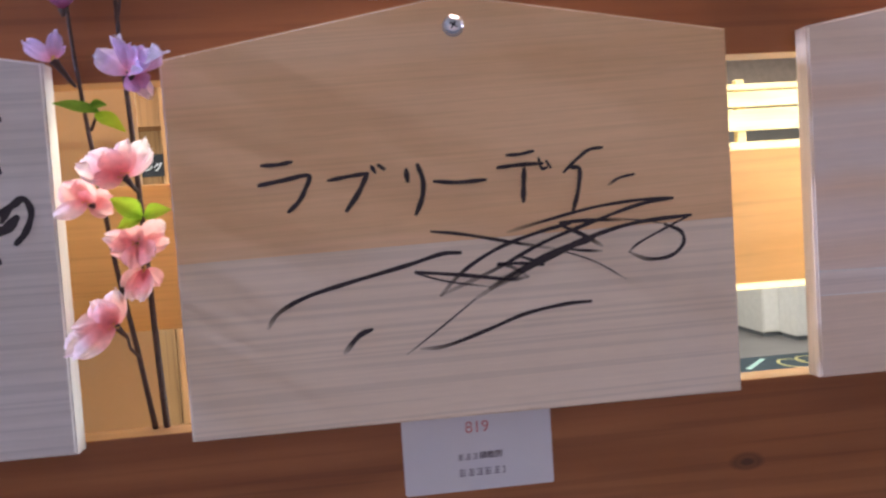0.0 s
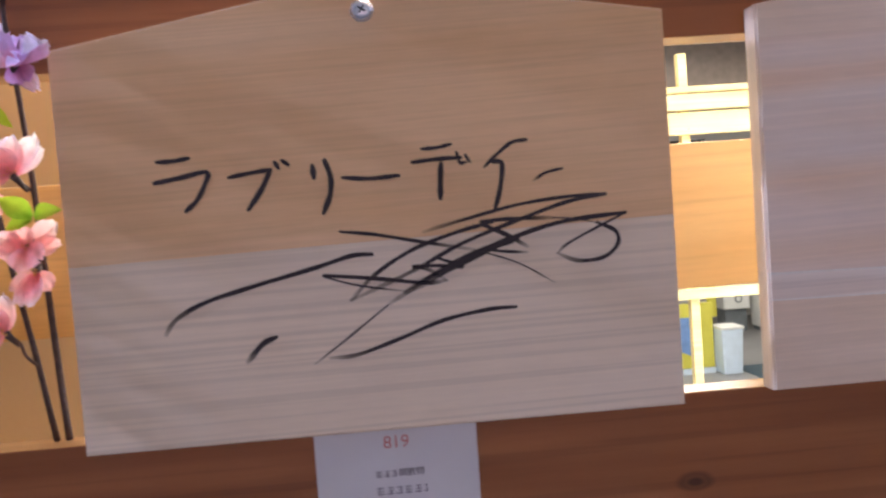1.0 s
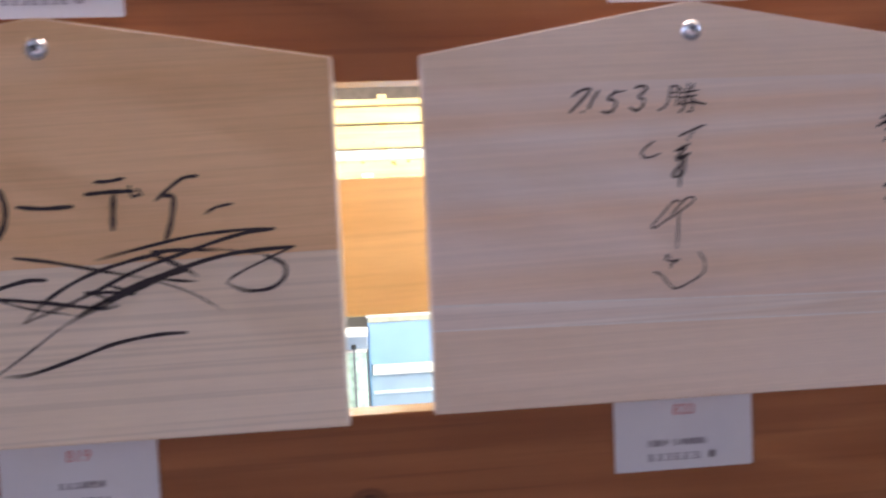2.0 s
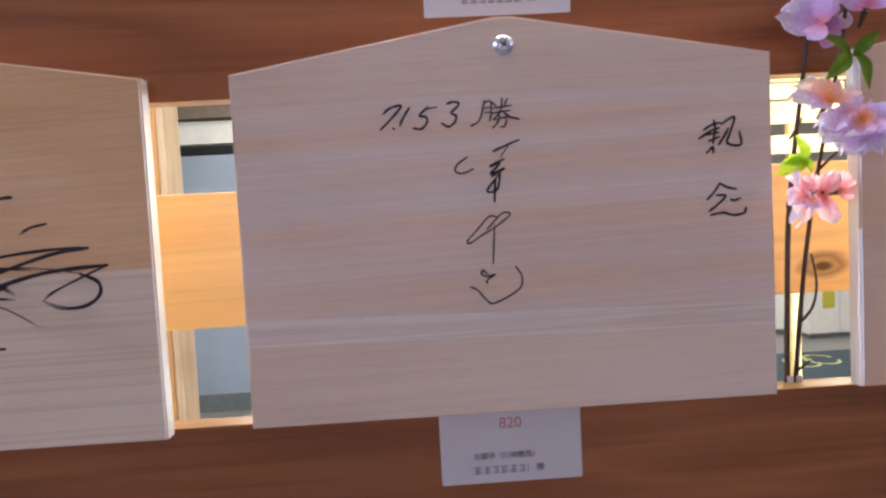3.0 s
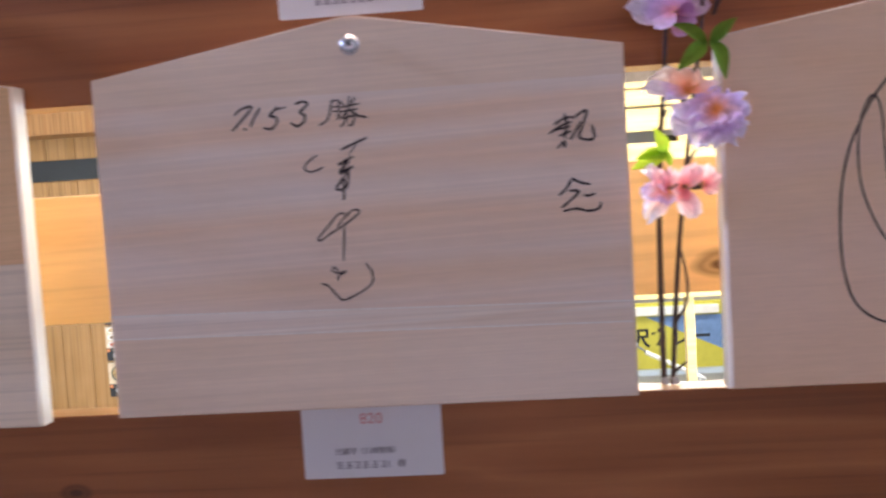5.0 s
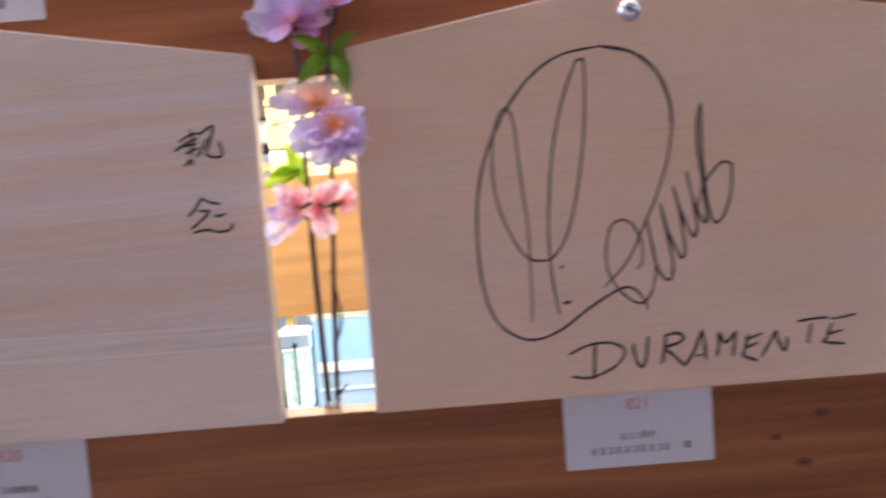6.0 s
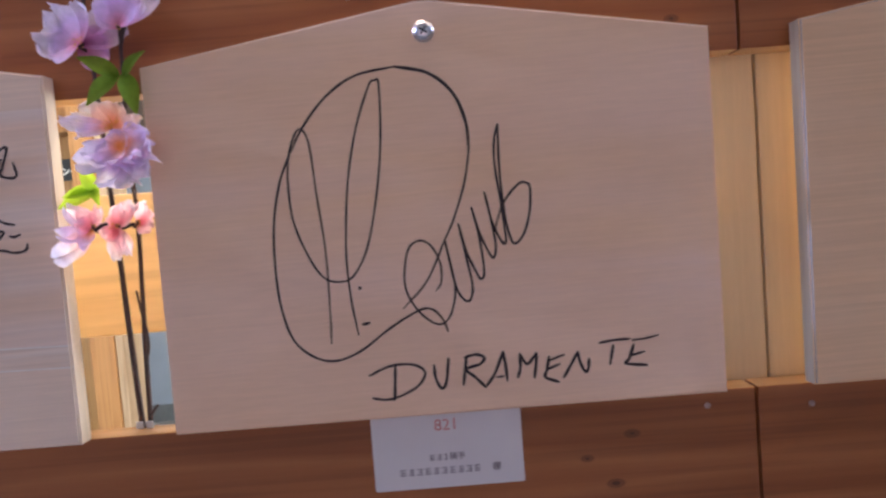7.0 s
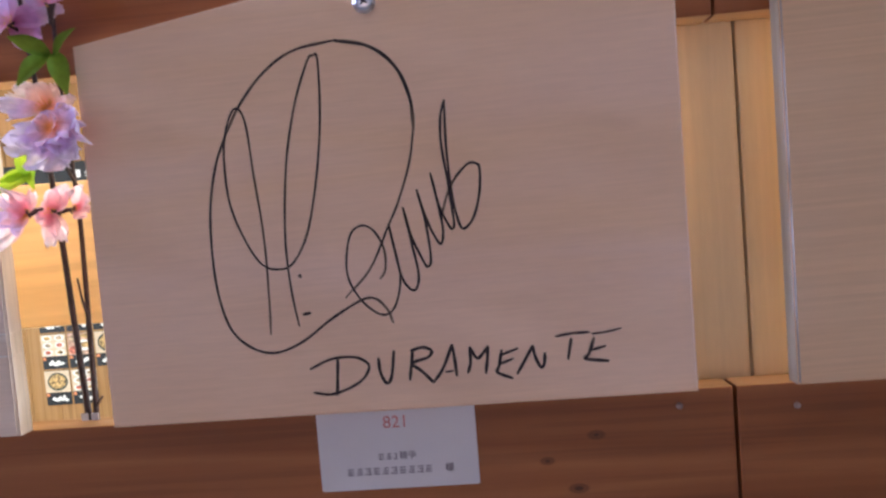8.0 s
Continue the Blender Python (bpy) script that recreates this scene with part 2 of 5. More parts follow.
def runs_dry(mat):
    """Ink that lets the wood show where a stroke ran dry."""
    nt = mat.node_tree
    attr = nt.nodes.new("ShaderNodeAttribute")
    attr.attribute_name = "dry"
    clear, mix = nt.nodes.new("ShaderNodeBsdfTransparent"), nt.nodes.new("ShaderNodeMixShader")
    nt.links.new(attr.outputs["Fac"], mix.inputs[0])
    nt.links.new(nt.nodes["Principled BSDF"].outputs[0], mix.inputs[1])
    nt.links.new(clear.outputs[0], mix.inputs[2])
    nt.links.new(mix.outputs[0], nt.nodes["Material Output"].inputs[0])


runs_dry(INK)
THIN_INK = plain("thin_ink", (0.05, 0.036, 0.04), 0.5, vary=0.4, scale=200)
runs_dry(THIN_INK)
GREY_INK = plain("grey_print", (0.30, 0.26, 0.30), 0.7, vary=0.2, scale=200)
DARK_PRINT = plain("dark_print", (0.24, 0.20, 0.23), 0.7, vary=0.2, scale=200)
RED_INK = plain("red_print", (0.66, 0.26, 0.25), 0.7, vary=0.1, scale=200)
STEEL = plain("steel", (0.72, 0.72, 0.75), 0.22, 1.0, vary=0.05)
NAIL = plain("nail_steel", (0.46, 0.34, 0.31), 0.5, 0.3, vary=0.1)
DARK = plain("dark_gap", (0.02, 0.015, 0.012), 0.8)
STEM = plain("stem_plastic", (0.07, 0.035, 0.03), 0.5, vary=0.35, scale=300, relief=0.4)
LEAF = petal_material("leaf_cloth", (0.42, 0.60, 0.05), (0.24, 0.44, 0.03), pale=0.0)
DARK_LEAF = petal_material("dark_leaf_cloth", (0.20, 0.37, 0.05), (0.11, 0.25, 0.03), pale=0.0)
LAVENDER = petal_material("lavender_petal", (0.88, 0.70, 1.0), (0.92, 0.36, 0.52), 0.34)
LILAC = petal_material("lilac_petal", (0.89, 0.73, 1.0), (0.96, 0.42, 0.14), 0.46)
PINK = petal_material("pink_petal", (1.0, 0.78, 0.84), (0.95, 0.42, 0.48))
PEACH = petal_material("peach_petal", (1.0, 0.78, 0.74), (0.96, 0.52, 0.34))
CORAL = petal_material("coral_petal", (0.98, 0.60, 0.60), (0.92, 0.40, 0.42))
MAGENTA = petal_material("magenta_petal", (0.80, 0.50, 0.80), (0.55, 0.16, 0.34))
STAMEN = plain("stamen", (0.85, 0.50, 0.16), 0.6)
FLOOR_MAT = plain("floor_vinyl", (0.25, 0.245, 0.25), 0.35, vary=0.1, scale=3, relief=0.1)
PLASTER = plain("plaster", (0.62, 0.60, 0.58), 0.8, vary=0.05, scale=4)
CEILING_MAT = plain("ceiling_board", (0.60, 0.60, 0.60), 0.85, vary=0.04, scale=5)
GREY_PANEL = plain("grey_panel", (0.34, 0.41, 0.52), 0.35, vary=0.06, scale=4)
TAPE = plain("dull_tape", (0.60, 0.60, 0.62), 0.3)
SIDE_FILL_PANE = glowing("side_fill_pane", (0.80, 0.90, 1.0), 2.0)
AISLE_FILL_PANE = glowing("aisle_fill_pane", (1.0, 0.77, 0.72), 0.035)
DULL_BLUE = plain("dull_blue_pane", (0.30, 0.40, 0.52), 0.2, vary=0.06, scale=8)
TRIM = plain("olive_grey_trim", (0.46, 0.46, 0.36), 0.4, vary=0.2, scale=30)
BLUE_PANEL = plain("pale_blue_panel", (0.25, 0.405, 0.64), 0.25, vary=0.05, scale=4)
PALE_BLUE = plain("pale_blue_plastic", (0.62, 0.72, 0.84), 0.35, vary=0.05)
STRIP = plain("dark_strip", (0.16, 0.18, 0.20), 0.5)
BROWN = plain("brown_bulkhead", (0.22, 0.17, 0.14), 0.7)
BLACK = plain("black_board", (0.015, 0.016, 0.018), 0.5)
WHITE = plain("white_paint", (0.82, 0.82, 0.80), 0.4, vary=0.04)
YELLOW = plain("yellow_sheet", (0.58, 0.53, 0.08), 0.5, vary=0.05)
MAT_BLUE = plain("dark_mat", (0.045, 0.075, 0.10), 0.7)
GREEN_LINE = plain("pale_cyan_line", (0.50, 0.78, 0.74), 0.6)
PALE_YELLOW = plain("pale_yellow_line", (0.70, 0.66, 0.30), 0.6)
GLASS_GREEN = plain("display_case", (0.55, 0.75, 0.66), 0.12, vary=0.3, scale=30)
DISH = plain("dish_photo", (0.46, 0.33, 0.20), 0.5, vary=0.7, scale=60)
FOOD = plain("food_photo", (0.50, 0.32, 0.12), 0.5, vary=0.9, scale=70)
RED_FOOD = plain("red_food_photo", (0.55, 0.16, 0.10), 0.5, vary=0.7, scale=70)
PHOTO_GROUND = plain("photo_ground", (0.66, 0.52, 0.36), 0.5, vary=0.15, scale=20)
PHOTO_WARM = plain("warm_photo_ground", (0.55, 0.34, 0.24), 0.5, vary=0.6, scale=30)
BOWL = plain("bowl_rim", (0.05, 0.06, 0.04), 0.4, vary=0.3, scale=50)
ORANGE_DOT = plain("orange_print", (0.75, 0.25, 0.10), 0.6)
LAMP_FACE = glowing("lamp_face", (1.0, 0.95, 0.85), 4.0)

# ---- builders ----


def box_bm(x0, y0, z0, x1, y1, z1, bevel=0.0):
    bm = bmesh.new()
    bmesh.ops.create_cube(bm, size=1.0)
    for v in bm.verts:
        v.co = Vector((x0 + (v.co.x + 0.5) * (x1 - x0), y0 + (v.co.y + 0.5) * (y1 - y0), z0 + (v.co.z + 0.5) * (z1 - z0)))
    if bevel:
        bmesh.ops.bevel(bm, geom=bm.edges[:], offset=bevel, segments=2, affect="EDGES", profile=0.6)
    return bm


def mesh_of(name, bm, material, smooth=False):
    me = bpy.data.meshes.new(name)
    bmesh.ops.recalc_face_normals(bm, faces=bm.faces[:])
    bm.to_mesh(me)
    bm.free()
    me.materials.append(material)
    for p in me.polygons:
        p.use_smooth = smooth
    return me


def part(name, bm, material, parent, label="", smooth=False):
    """One mesh object under a thing or a part."""
    ob = new(name, mesh_of(name, bm, material, smooth))
    ob.parent = parent
    if label:
        tagged(ob, label)
    return ob


def thing(name, label, category, group="", kind="", at=(0, 0, 0)):
    ob = new(name)
    ob.location = at
    ob.empty_display_size = 0.02
    return tagged(ob, label, category, group, kind)


def structure(name, bm, material, label, category):
    ob = new(name, mesh_of(name, bm, material))
    return tagged(ob, label, category, kind="structure")


def cylinder_bm(radius, depth, segments=20, axis="y", bevel=0.0):
    bm = bmesh.new()
    bmesh.ops.create_cone(bm, cap_ends=True, segments=segments, radius1=radius, radius2=radius, depth=depth)
    if bevel:
        bmesh.ops.bevel(bm, geom=[e for e in bm.edges if e.calc_face_angle(0) > 1], offset=bevel, segments=2, affect="EDGES")
    if axis == "y":
        bmesh.ops.rotate(bm, verts=bm.verts[:], matrix=Matrix.Rotation(radians(90), 3, "X"))
    if axis == "x":
        bmesh.ops.rotate(bm, verts=bm.verts[:], matrix=Matrix.Rotation(radians(90), 3, "Y"))
    return bm


def smooth_line(points, steps):
    """Catmull-Rom through the points."""
    p = [Vector(q) for q in points]
    p = [p[0] * 2 - p[1]] + p + [p[-1] * 2 - p[-2]]
    out = []
    for i in range(1, len(p) - 2):
        a, b, c, d = p[i - 1:i + 3]
        for k in range(steps):
            u = k / steps
            out.append(0.5 * (2 * b + (c - a) * u + (2 * a - 5 * b + 4 * c - d) * u * u + (3 * b - a - 3 * c + d) * u ** 3))
    out.append(p[-2].copy())
    return out


def stroke_into(bm, points, width, lift, seed=0, dry=0.0):
    """A flat pen stroke in the x, z plane, with round ends and a slightly uneven width; sizes in metres. Its lower end runs dry by the share given."""
    thin = bm.verts.layers.float.get("dry") or bm.verts.layers.float.new("dry")
    line = smooth_line([(x, z) for x, z in points], 8)
    rng = random.Random(seed)
    phase = rng.uniform(0, 6)
    rows = []
    n = len(line)
    falls = line[-1].y < line[0].y
    for i, q in enumerate(line):
        along = i / (n - 1) if falls else 1 - i / (n - 1)
        faint = dry * max(0.0, (along - 0.70) / 0.30)
        t = (line[min(i + 1, n - 1)] - line[max(i - 1, 0)])
        t = t.normalized() if t.length > 1e-9 else Vector((1, 0))
        side = Vector((-t.y, t.x))
        half = width * 0.42 * (1 + 0.10 * math.sin(i * 0.7 + phase)) * min(1.0, 0.72 + 0.1 * min(i, n - 1 - i))
        if i == 0 or i == n - 1:
            cap = -t if i == 0 else t
            fan = [(q + cap * half * 0.75 * math.sin(a) + side * half * math.cos(a)) for a in (0.0, 0.9, math.pi / 2, math.pi - 0.9, math.pi)]
            ring = [bm.verts.new((v.x, lift, v.y)) for v in fan]
            for v in ring:
                v[thin] = faint
            bm.faces.new(ring)
        rows.append((bm.verts.new((q.x + side.x * half, lift, q.y + side.y * half)), bm.verts.new((q.x - side.x * half, lift, q.y - side.y * half))))
        for v in rows[-1]:
            v[thin] = faint
    for a, b in zip(rows, rows[1:]):
        bm.faces.new((a[0], b[0], b[1], a[1]))


def tube_bm(points, radii, sides=8, steps=5):
    line = smooth_line(points, steps)
    n = len(line)
    bm = bmesh.new()
    rings = []
    for i, q in enumerate(line):
        t = (line[min(i + 1, n - 1)] - line[max(i - 1, 0)]).normalized()
        u = t.cross(Vector((0, 1, 0))).normalized()
        v = t.cross(u)
        f = i / (n - 1)
        r = radii[0] * (1 - f) + radii[1] * f
        rings.append([bm.verts.new(q + (u * math.cos(k * 2 * math.pi / sides) + v * math.sin(k * 2 * math.pi / sides)) * r) for k in range(sides)])
    for a, b in zip(rings, rings[1:]):
        for k in range(sides):
            bm.faces.new((a[k], a[(k + 1) % sides], b[(k + 1) % sides], b[k]))
    bm.faces.new(rings[0])
    bm.faces.new(rings[-1])
    return bm


def writing(name, text, size, material, parent, at, align="CENTER", turn=90, bold=0.0):
    cu = bpy.data.curves.new(name, "FONT")
    cu.body, cu.size, cu.align_x, cu.align_y, cu.extrude, cu.offset = text, size, align, "CENTER", 0.0001, bold
    cu.materials.append(material)
    ob = new(name, cu)
    ob.rotation_euler = (radians(turn), 0, 0)
    ob.location = at
    ob.parent = parent
    return ob


# ---- large structure ----
X0, X1, Y0, Y1 = -5.0, 8.5, -3.0, 10.0
structure("floor", box_bm(X0, Y0, FLOOR - 0.1, X1, Y1, FLOOR), FLOOR_MAT, "grey vinyl floor of the hall", "floor")
structure("ceiling", box_bm(X0, Y0, CEILING, X1, Y1, CEILING + 0.1), CEILING_MAT, "pale grey ceiling of the hall", "ceiling")
structure("wall_south", box_bm(X0, Y0 - 0.12, FLOOR, X1, Y0, CEILING), PLASTER, "plain pale plaster wall", "wall")
structure("wall_north", box_bm(X0, Y1, FLOOR, X1, Y1 + 0.12, CEILING), PLASTER, "plain pale plaster wall", "wall")
structure("wall_west", box_bm(X0 - 0.12, Y0, FLOOR, X0, Y1, CEILING), PLASTER, "plain pale plaster wall", "wall")
structure("wall_east", box_bm(X1, Y0, FLOOR, X1 + 0.12, Y1, CEILING), PLASTER, "plain pale plaster wall", "wall")

# two added walls, out of view, keep hall light off the aisle side
structure("wall_header", box_bm(X0, 0.14, 2.06, X1, 0.26, CEILING), PLASTER, "plain pale wall added unseen above the rack to block hall light", "wall")
structure("wall_apron", box_bm(X0, 0.14, FLOOR, X1, 0.26, 1.24), PLASTER, "plain pale wall added unseen below the rack to block hall light", "wall")


def side_fill_window(name, x, y0, y1, z0, z1, inward):
    """A glowing pane with white frame bars, added unseen as side fill."""
    ob = thing(name, "glowing window in a white frame, added unseen to light the rack from the side", "window", kind="structure", at=(x, 0, 0))
    part("pane", box_bm(0, y0, z0, 0.01, y1, z1), SIDE_FILL_PANE, ob)
    d = 0.03 * inward
    for z in (z0, (z0 + z1) / 2, z1):
        part("frame_bar", box_bm(min(d, 0), y0 - 0.03, z - 0.02, max(d, 0), y1 + 0.03, z + 0.02), WHITE, ob)
    for y in (y0, (y0 + y1) / 2, y1):
        part("frame_bar", box_bm(min(d, 0), y - 0.02, z0, max(d, 0), y + 0.02, z1), WHITE, ob)


# short side walls and windows are added out of view to brighten plaque edges
for x, inward, n in ((3.2, -1, 2), (-3.0, 1, 3)):
    structure("wall_side", box_bm(x if inward < 0 else x - 0.12, 0.27, FLOOR, x + 0.12 if inward < 0 else x, 2.6, CEILING), PLASTER, "plain pale side wall, added unseen to carry a fill window", "wall")
    side_fill_window("window_%d" % n, x - 0.012 if inward < 0 else x + 0.002, 0.4, 2.4, 0.2, 2.2, inward)
# made-up window that gives the plaques a weak warm fill from the front
front = thing("window_1", "wide faintly glowing window, added unseen behind the viewer as warm fill", "window", kind="structure", at=(0.2, Y0 + 0.002, 0))
part("pane", box_bm(-1.7, 0, 0.5, 1.7, 0.01, 2.1), AISLE_FILL_PANE, front)
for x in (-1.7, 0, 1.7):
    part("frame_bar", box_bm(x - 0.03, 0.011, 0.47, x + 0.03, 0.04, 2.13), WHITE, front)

for px, py, sy in [(x, y, 0.6) for x, y, w in HALL_PANELS] + [(x, y, 0.1) for x, y, w in FRONT_PANELS]:
    lamp = thing("ceiling_light", "white rectangular ceiling light, switched on", "ceiling light", "ceiling lights", at=(px, py, CEILING))
    frame_bm = box_bm(-0.63, -sy / 2 - 0.03, -0.03, 0.63, sy / 2 + 0.03, 0)
    part("frame", frame_bm, WHITE, lamp)
    part("diffuser", box_bm(-0.6, -sy / 2, -0.036, 0.6, sy / 2, -0.031), LAMP_FACE, lamp, "glowing white diffuser")

for spot_at, watts in SPOTS:
    spot = thing("ceiling_spot", "small white ceiling spotlight, switched on", "spotlight", "ceiling spotlights", at=(spot_at[0], spot_at[1], CEILING))
    part("mount", cylinder_bm(0.05, 0.02, 24, "z"), WHITE, spot)
    back = math.copysign(0.06, spot_at[0])
    bm = cylinder_bm(0.012, 0.06, 12, "z")
    bmesh.ops.translate(bm, verts=bm.verts[:], vec=(back, 0, -0.03))
    part("arm", bm, WHITE, spot)
    bm = cylinder_bm(0.075, 0.10, 28, "z", 0.004)
    aim = (Vector((0.2, 0.0, 1.5)) - Vector(spot_at)).to_track_quat("-Z", "Y").to_matrix().to_4x4()
    bm.transform(Matrix.Translation((0, 0, -0.10)) @ aim @ Matrix.Translation((0, 0, 0.06)))
    part("head", bm, WHITE, spot)

# ---- display rack ----
RAIL_Y0, RAIL_Y1 = 0.0155, 0.0355
rack = thing("display_rack", "reddish brown timber rack of horizontal rails holding wooden plaques", "rack", at=(0, 0, 0))
UP0, UP1, LO0, LO1 = 1.6065, 1.722, 1.285, 1.3985
JOIN = 0.7505
REAR_Y0 = 0.078
for z0, z1 in ((UP0, UP1), (LO0, LO1)):
    for x0, x1 in ((-1.15, JOIN - 0.0008), (JOIN + 0.0008, 2.0)):
        rail = part("front_rail", box_bm(x0, RAIL_Y0, z0, x1, RAIL_Y1, z1, 0.0012), RAIL, rack, "rail with a stained face, its edges coloured pale as if lit from behind")
        rail.data.materials.append(RAIL_LIT_EDGE)
        for p in rail.data.polygons:
            p.material_index = 0 if p.normal.y < -0.5 or abs(p.normal.x) > 0.5 else 1
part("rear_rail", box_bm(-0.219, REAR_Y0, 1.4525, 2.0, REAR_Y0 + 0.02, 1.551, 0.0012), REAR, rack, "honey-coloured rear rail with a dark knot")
# left length split off so its darker tone can carry the shade there
part("rear_rail", box_bm(-1.15, REAR_Y0, 1.4525, -0.2195, REAR_Y0 + 0.02, 1.551, 0.0012), REAR_SHADED, rack, "left length of the rear rail, its shade put into a deeper orange-brown")
for x0, x1 in ((0.7295, 0.7675), (0.7690, 0.806), (-1.12, -1.082), (-1.0805, -1.043)):
    part("post", box_bm(x0, RAIL_Y1 + 0.0004, FLOOR, x1, REAR_Y0 - 0.0004, 2.04, 0.0015), POST, rack, "pale upright timber post")
for nx, nz in ((0.7845, 1.3852), (0.719, 1.389)):
    bm = cylinder_bm(0.0019, 0.0014, 14, "y", 0.0004)
    bmesh.ops.translate(bm, verts=bm.verts[:], vec=(nx, RAIL_Y0 - 0.0003, nz))
    part("nail", bm, NAIL, rack, "round steel nail head", True)

# ---- handwriting: strokes as (width, points) in millimetres from a plaque's lower left corner ----


def pen(sheet, glyph, width, *points):
    sheet.setdefault(glyph, []).append((width, points))


INK_A = {}
pen(INK_A, "letter_ra", 2.7, (50.7, 155.1), (59.9, 155.2), (68.3, 156.3))
pen(INK_A, "letter_ra", 3.0, (48.6, 143.9), (62.4, 146.0), (77.0, 148.0), (74.8, 140.3), (70.4, 133.1), (64.2, 127.7))
pen(INK_A, "letter_bu", 2.7, (88.0, 144.4), (99.5, 146.0), (111.0, 147.3))
pen(INK_A, "letter_bu", 3.4, (111.0, 147.3), (105.4, 136.8), (97.4, 126.1))
pen(INK_A, "letter_bu", 2.7, (113.3, 151.4), (115.6, 147.3))
pen(INK_A, "letter_bu", 2.7, (117.3, 151.8), (121.0, 149.0))
pen(INK_A, "letter_ri", 3.4, (133.5, 148.2), (134.0, 140.9))
pen(INK_A, "letter_ri", 3.4, (140.3, 150.5), (143.0, 141.0), (141.9, 131.2), (137.6, 121.5))
pen(INK_A, "long_mark", 2.7, (149.2, 140.3), (163.5, 138.8), (180.4, 139.4))
pen(INK_A, "letter_de", 2.3, (193.2, 153.0), (201.7, 153.2), (210.0, 154.7))
pen(INK_A, "letter_de", 2.7, (187.6, 146.0), (201.3, 146.9), (215.0, 147.0))
pen(INK_A, "letter_de", 3.4, (203.6, 144.7), (202.6, 134.0), (202.0, 125.0))
pen(INK_A, "letter_de", 2.0, (212.5, 150.2), (214.2, 144.1), (217.6, 144.5))
pen(INK_A, "letter_de", 2.0, (217.2, 148.3), (219.7, 144.1))
pen(INK_A, "letter_i", 2.3, (227.4, 140.9), (235.8, 148.2), (243.8, 153.5), (251.9, 154.4))
pen(INK_A, "letter_i", 3.0, (232.1, 143.7), (237.2, 142.0), (235.4, 128.6), (231.5, 116.7))
pen(INK_A, "pen_dash", 2.0, (254.1, 131.5), (261.3, 135.5), (270.9, 137.3))
pen(INK_A, "pen_scrawl", 3.0, (47.9, 61.4), (54.0, 69.5), (70.1, 77.7), (96.7, 84.6), (130.3, 92.1), (150.7, 97.3), (162.5, 97.4))
pen(INK_A, "pen_scrawl", 3.7, (90.5, 43.5), (99.4, 52.8), (107.2, 56.1))
pen(INK_A, "pen_scrawl", 2.3, (191.0, 107.5), (212.9, 112.5), (244.6, 118.9), (272.9, 121.5), (294.3, 121.5))
pen(INK_A, "pen_scrawl", 2.7, (294.3, 121.5), (272.7, 118.7), (244.1, 110.4), (212.1, 99.7), (183.8, 86.5), (149.0, 72.9))
pen(INK_A, "pen_scrawl", 2.7, (149.0, 72.9), (163.4, 86.3), (184.6, 98.2), (209.1, 106.0), (230.1, 110.3))
pen(INK_A, "pen_scrawl", 2.3, (145.6, 111.0), (164.9, 108.0), (191.6, 101.8), (218.8, 95.8))
pen(INK_A, "pen_scrawl", 1.0, (218.8, 95.8), (242.7, 86.6), (262.5, 74.1))
pen(INK_A, "pen_scrawl", 2.7, (135.0, 87.7), (163.3, 83.9), (190.2, 79.5), (202.3, 80.0))
pen(INK_A, "pen_scrawl", 1.3, (134.9, 87.1), (153.0, 81.0), (179.7, 75.6))
pen(INK_A, "pen_scrawl", 2.3, (202.3, 80.0), (192.4, 86.8), (184.0, 88.8), (197.7, 88.5), (212.0, 86.8), (196.3, 93.3))
pen(INK_A, "pen_scrawl", 2.7, (223.2, 111.1), (240.6, 111.3), (263.4, 110.4))
pen(INK_A, "pen_scrawl", 3.0, (223.1, 109.7), (236.7, 103.0), (248.5, 95.4))
pen(INK_A, "pen_scrawl", 2.0, (248.3, 92.3), (236.1, 93.5), (225.7, 95.3))
pen(INK_A, "pen_scrawl", 1.3, (126.6, 39.4), (147.8, 53.8), (169.1, 69.0))
pen(INK_A, "pen_scrawl", 3.0, (169.1, 69.0), (204.5, 88.3), (236.5, 99.7), (268.6, 107.7), (305.2, 110.4))
pen(INK_A, "pen_scrawl", 5.0, (179.0, 75.0), (204.4, 86.6), (229.3, 96.7), (243.5, 100.9))
pen(INK_A, "pen_scrawl", 1.7, (305.2, 110.4), (289.7, 103.9), (271.5, 95.5), (265.1, 90.4))
pen(INK_A, "pen_scrawl", 2.7, (265.1, 90.4), (276.3, 85.5), (290.6, 86.2), (299.2, 92.8), (298.5, 100.5), (288.1, 106.0))
pen(INK_A, "pen_scrawl", 1.0, (288.1, 106.0), (275.8, 108.9), (263.4, 110.4))
pen(INK_A, "pen_scrawl", 2.7, (135.2, 42.0), (150.4, 42.8), (174.7, 49.9), (199.2, 58.1), (223.8, 62.0), (239.9, 62.4))
INK_B = {}
pen(INK_B, "digit_seven", 1.7, (92.4, 190.3), (97.2, 193.9), (103.7, 194.7), (97.6, 187.6), (90.4, 180.8))
pen(INK_B, "comma", 1.7, (98.0, 181.5), (99.0, 180.7))
pen(INK_B, "digit_one", 1.7, (109.0, 193.7), (105.1, 188.2), (102.3, 182.7))
pen(INK_B, "digit_five", 1.7, (120.4, 193.8), (114.8, 188.4), (118.7, 187.5), (119.2, 184.0), (115.5, 180.3), (110.5, 180.9))
pen(INK_B, "digit_five", 1.3, (117.5, 191.9), (125.8, 193.2))
pen(INK_B, "digit_three", 1.7, (131.9, 194.7), (135.9, 195.9), (139.4, 194.3), (134.5, 189.2), (137.3, 187.3), (136.4, 183.5), (132.3, 180.8), (128.1, 183.2))
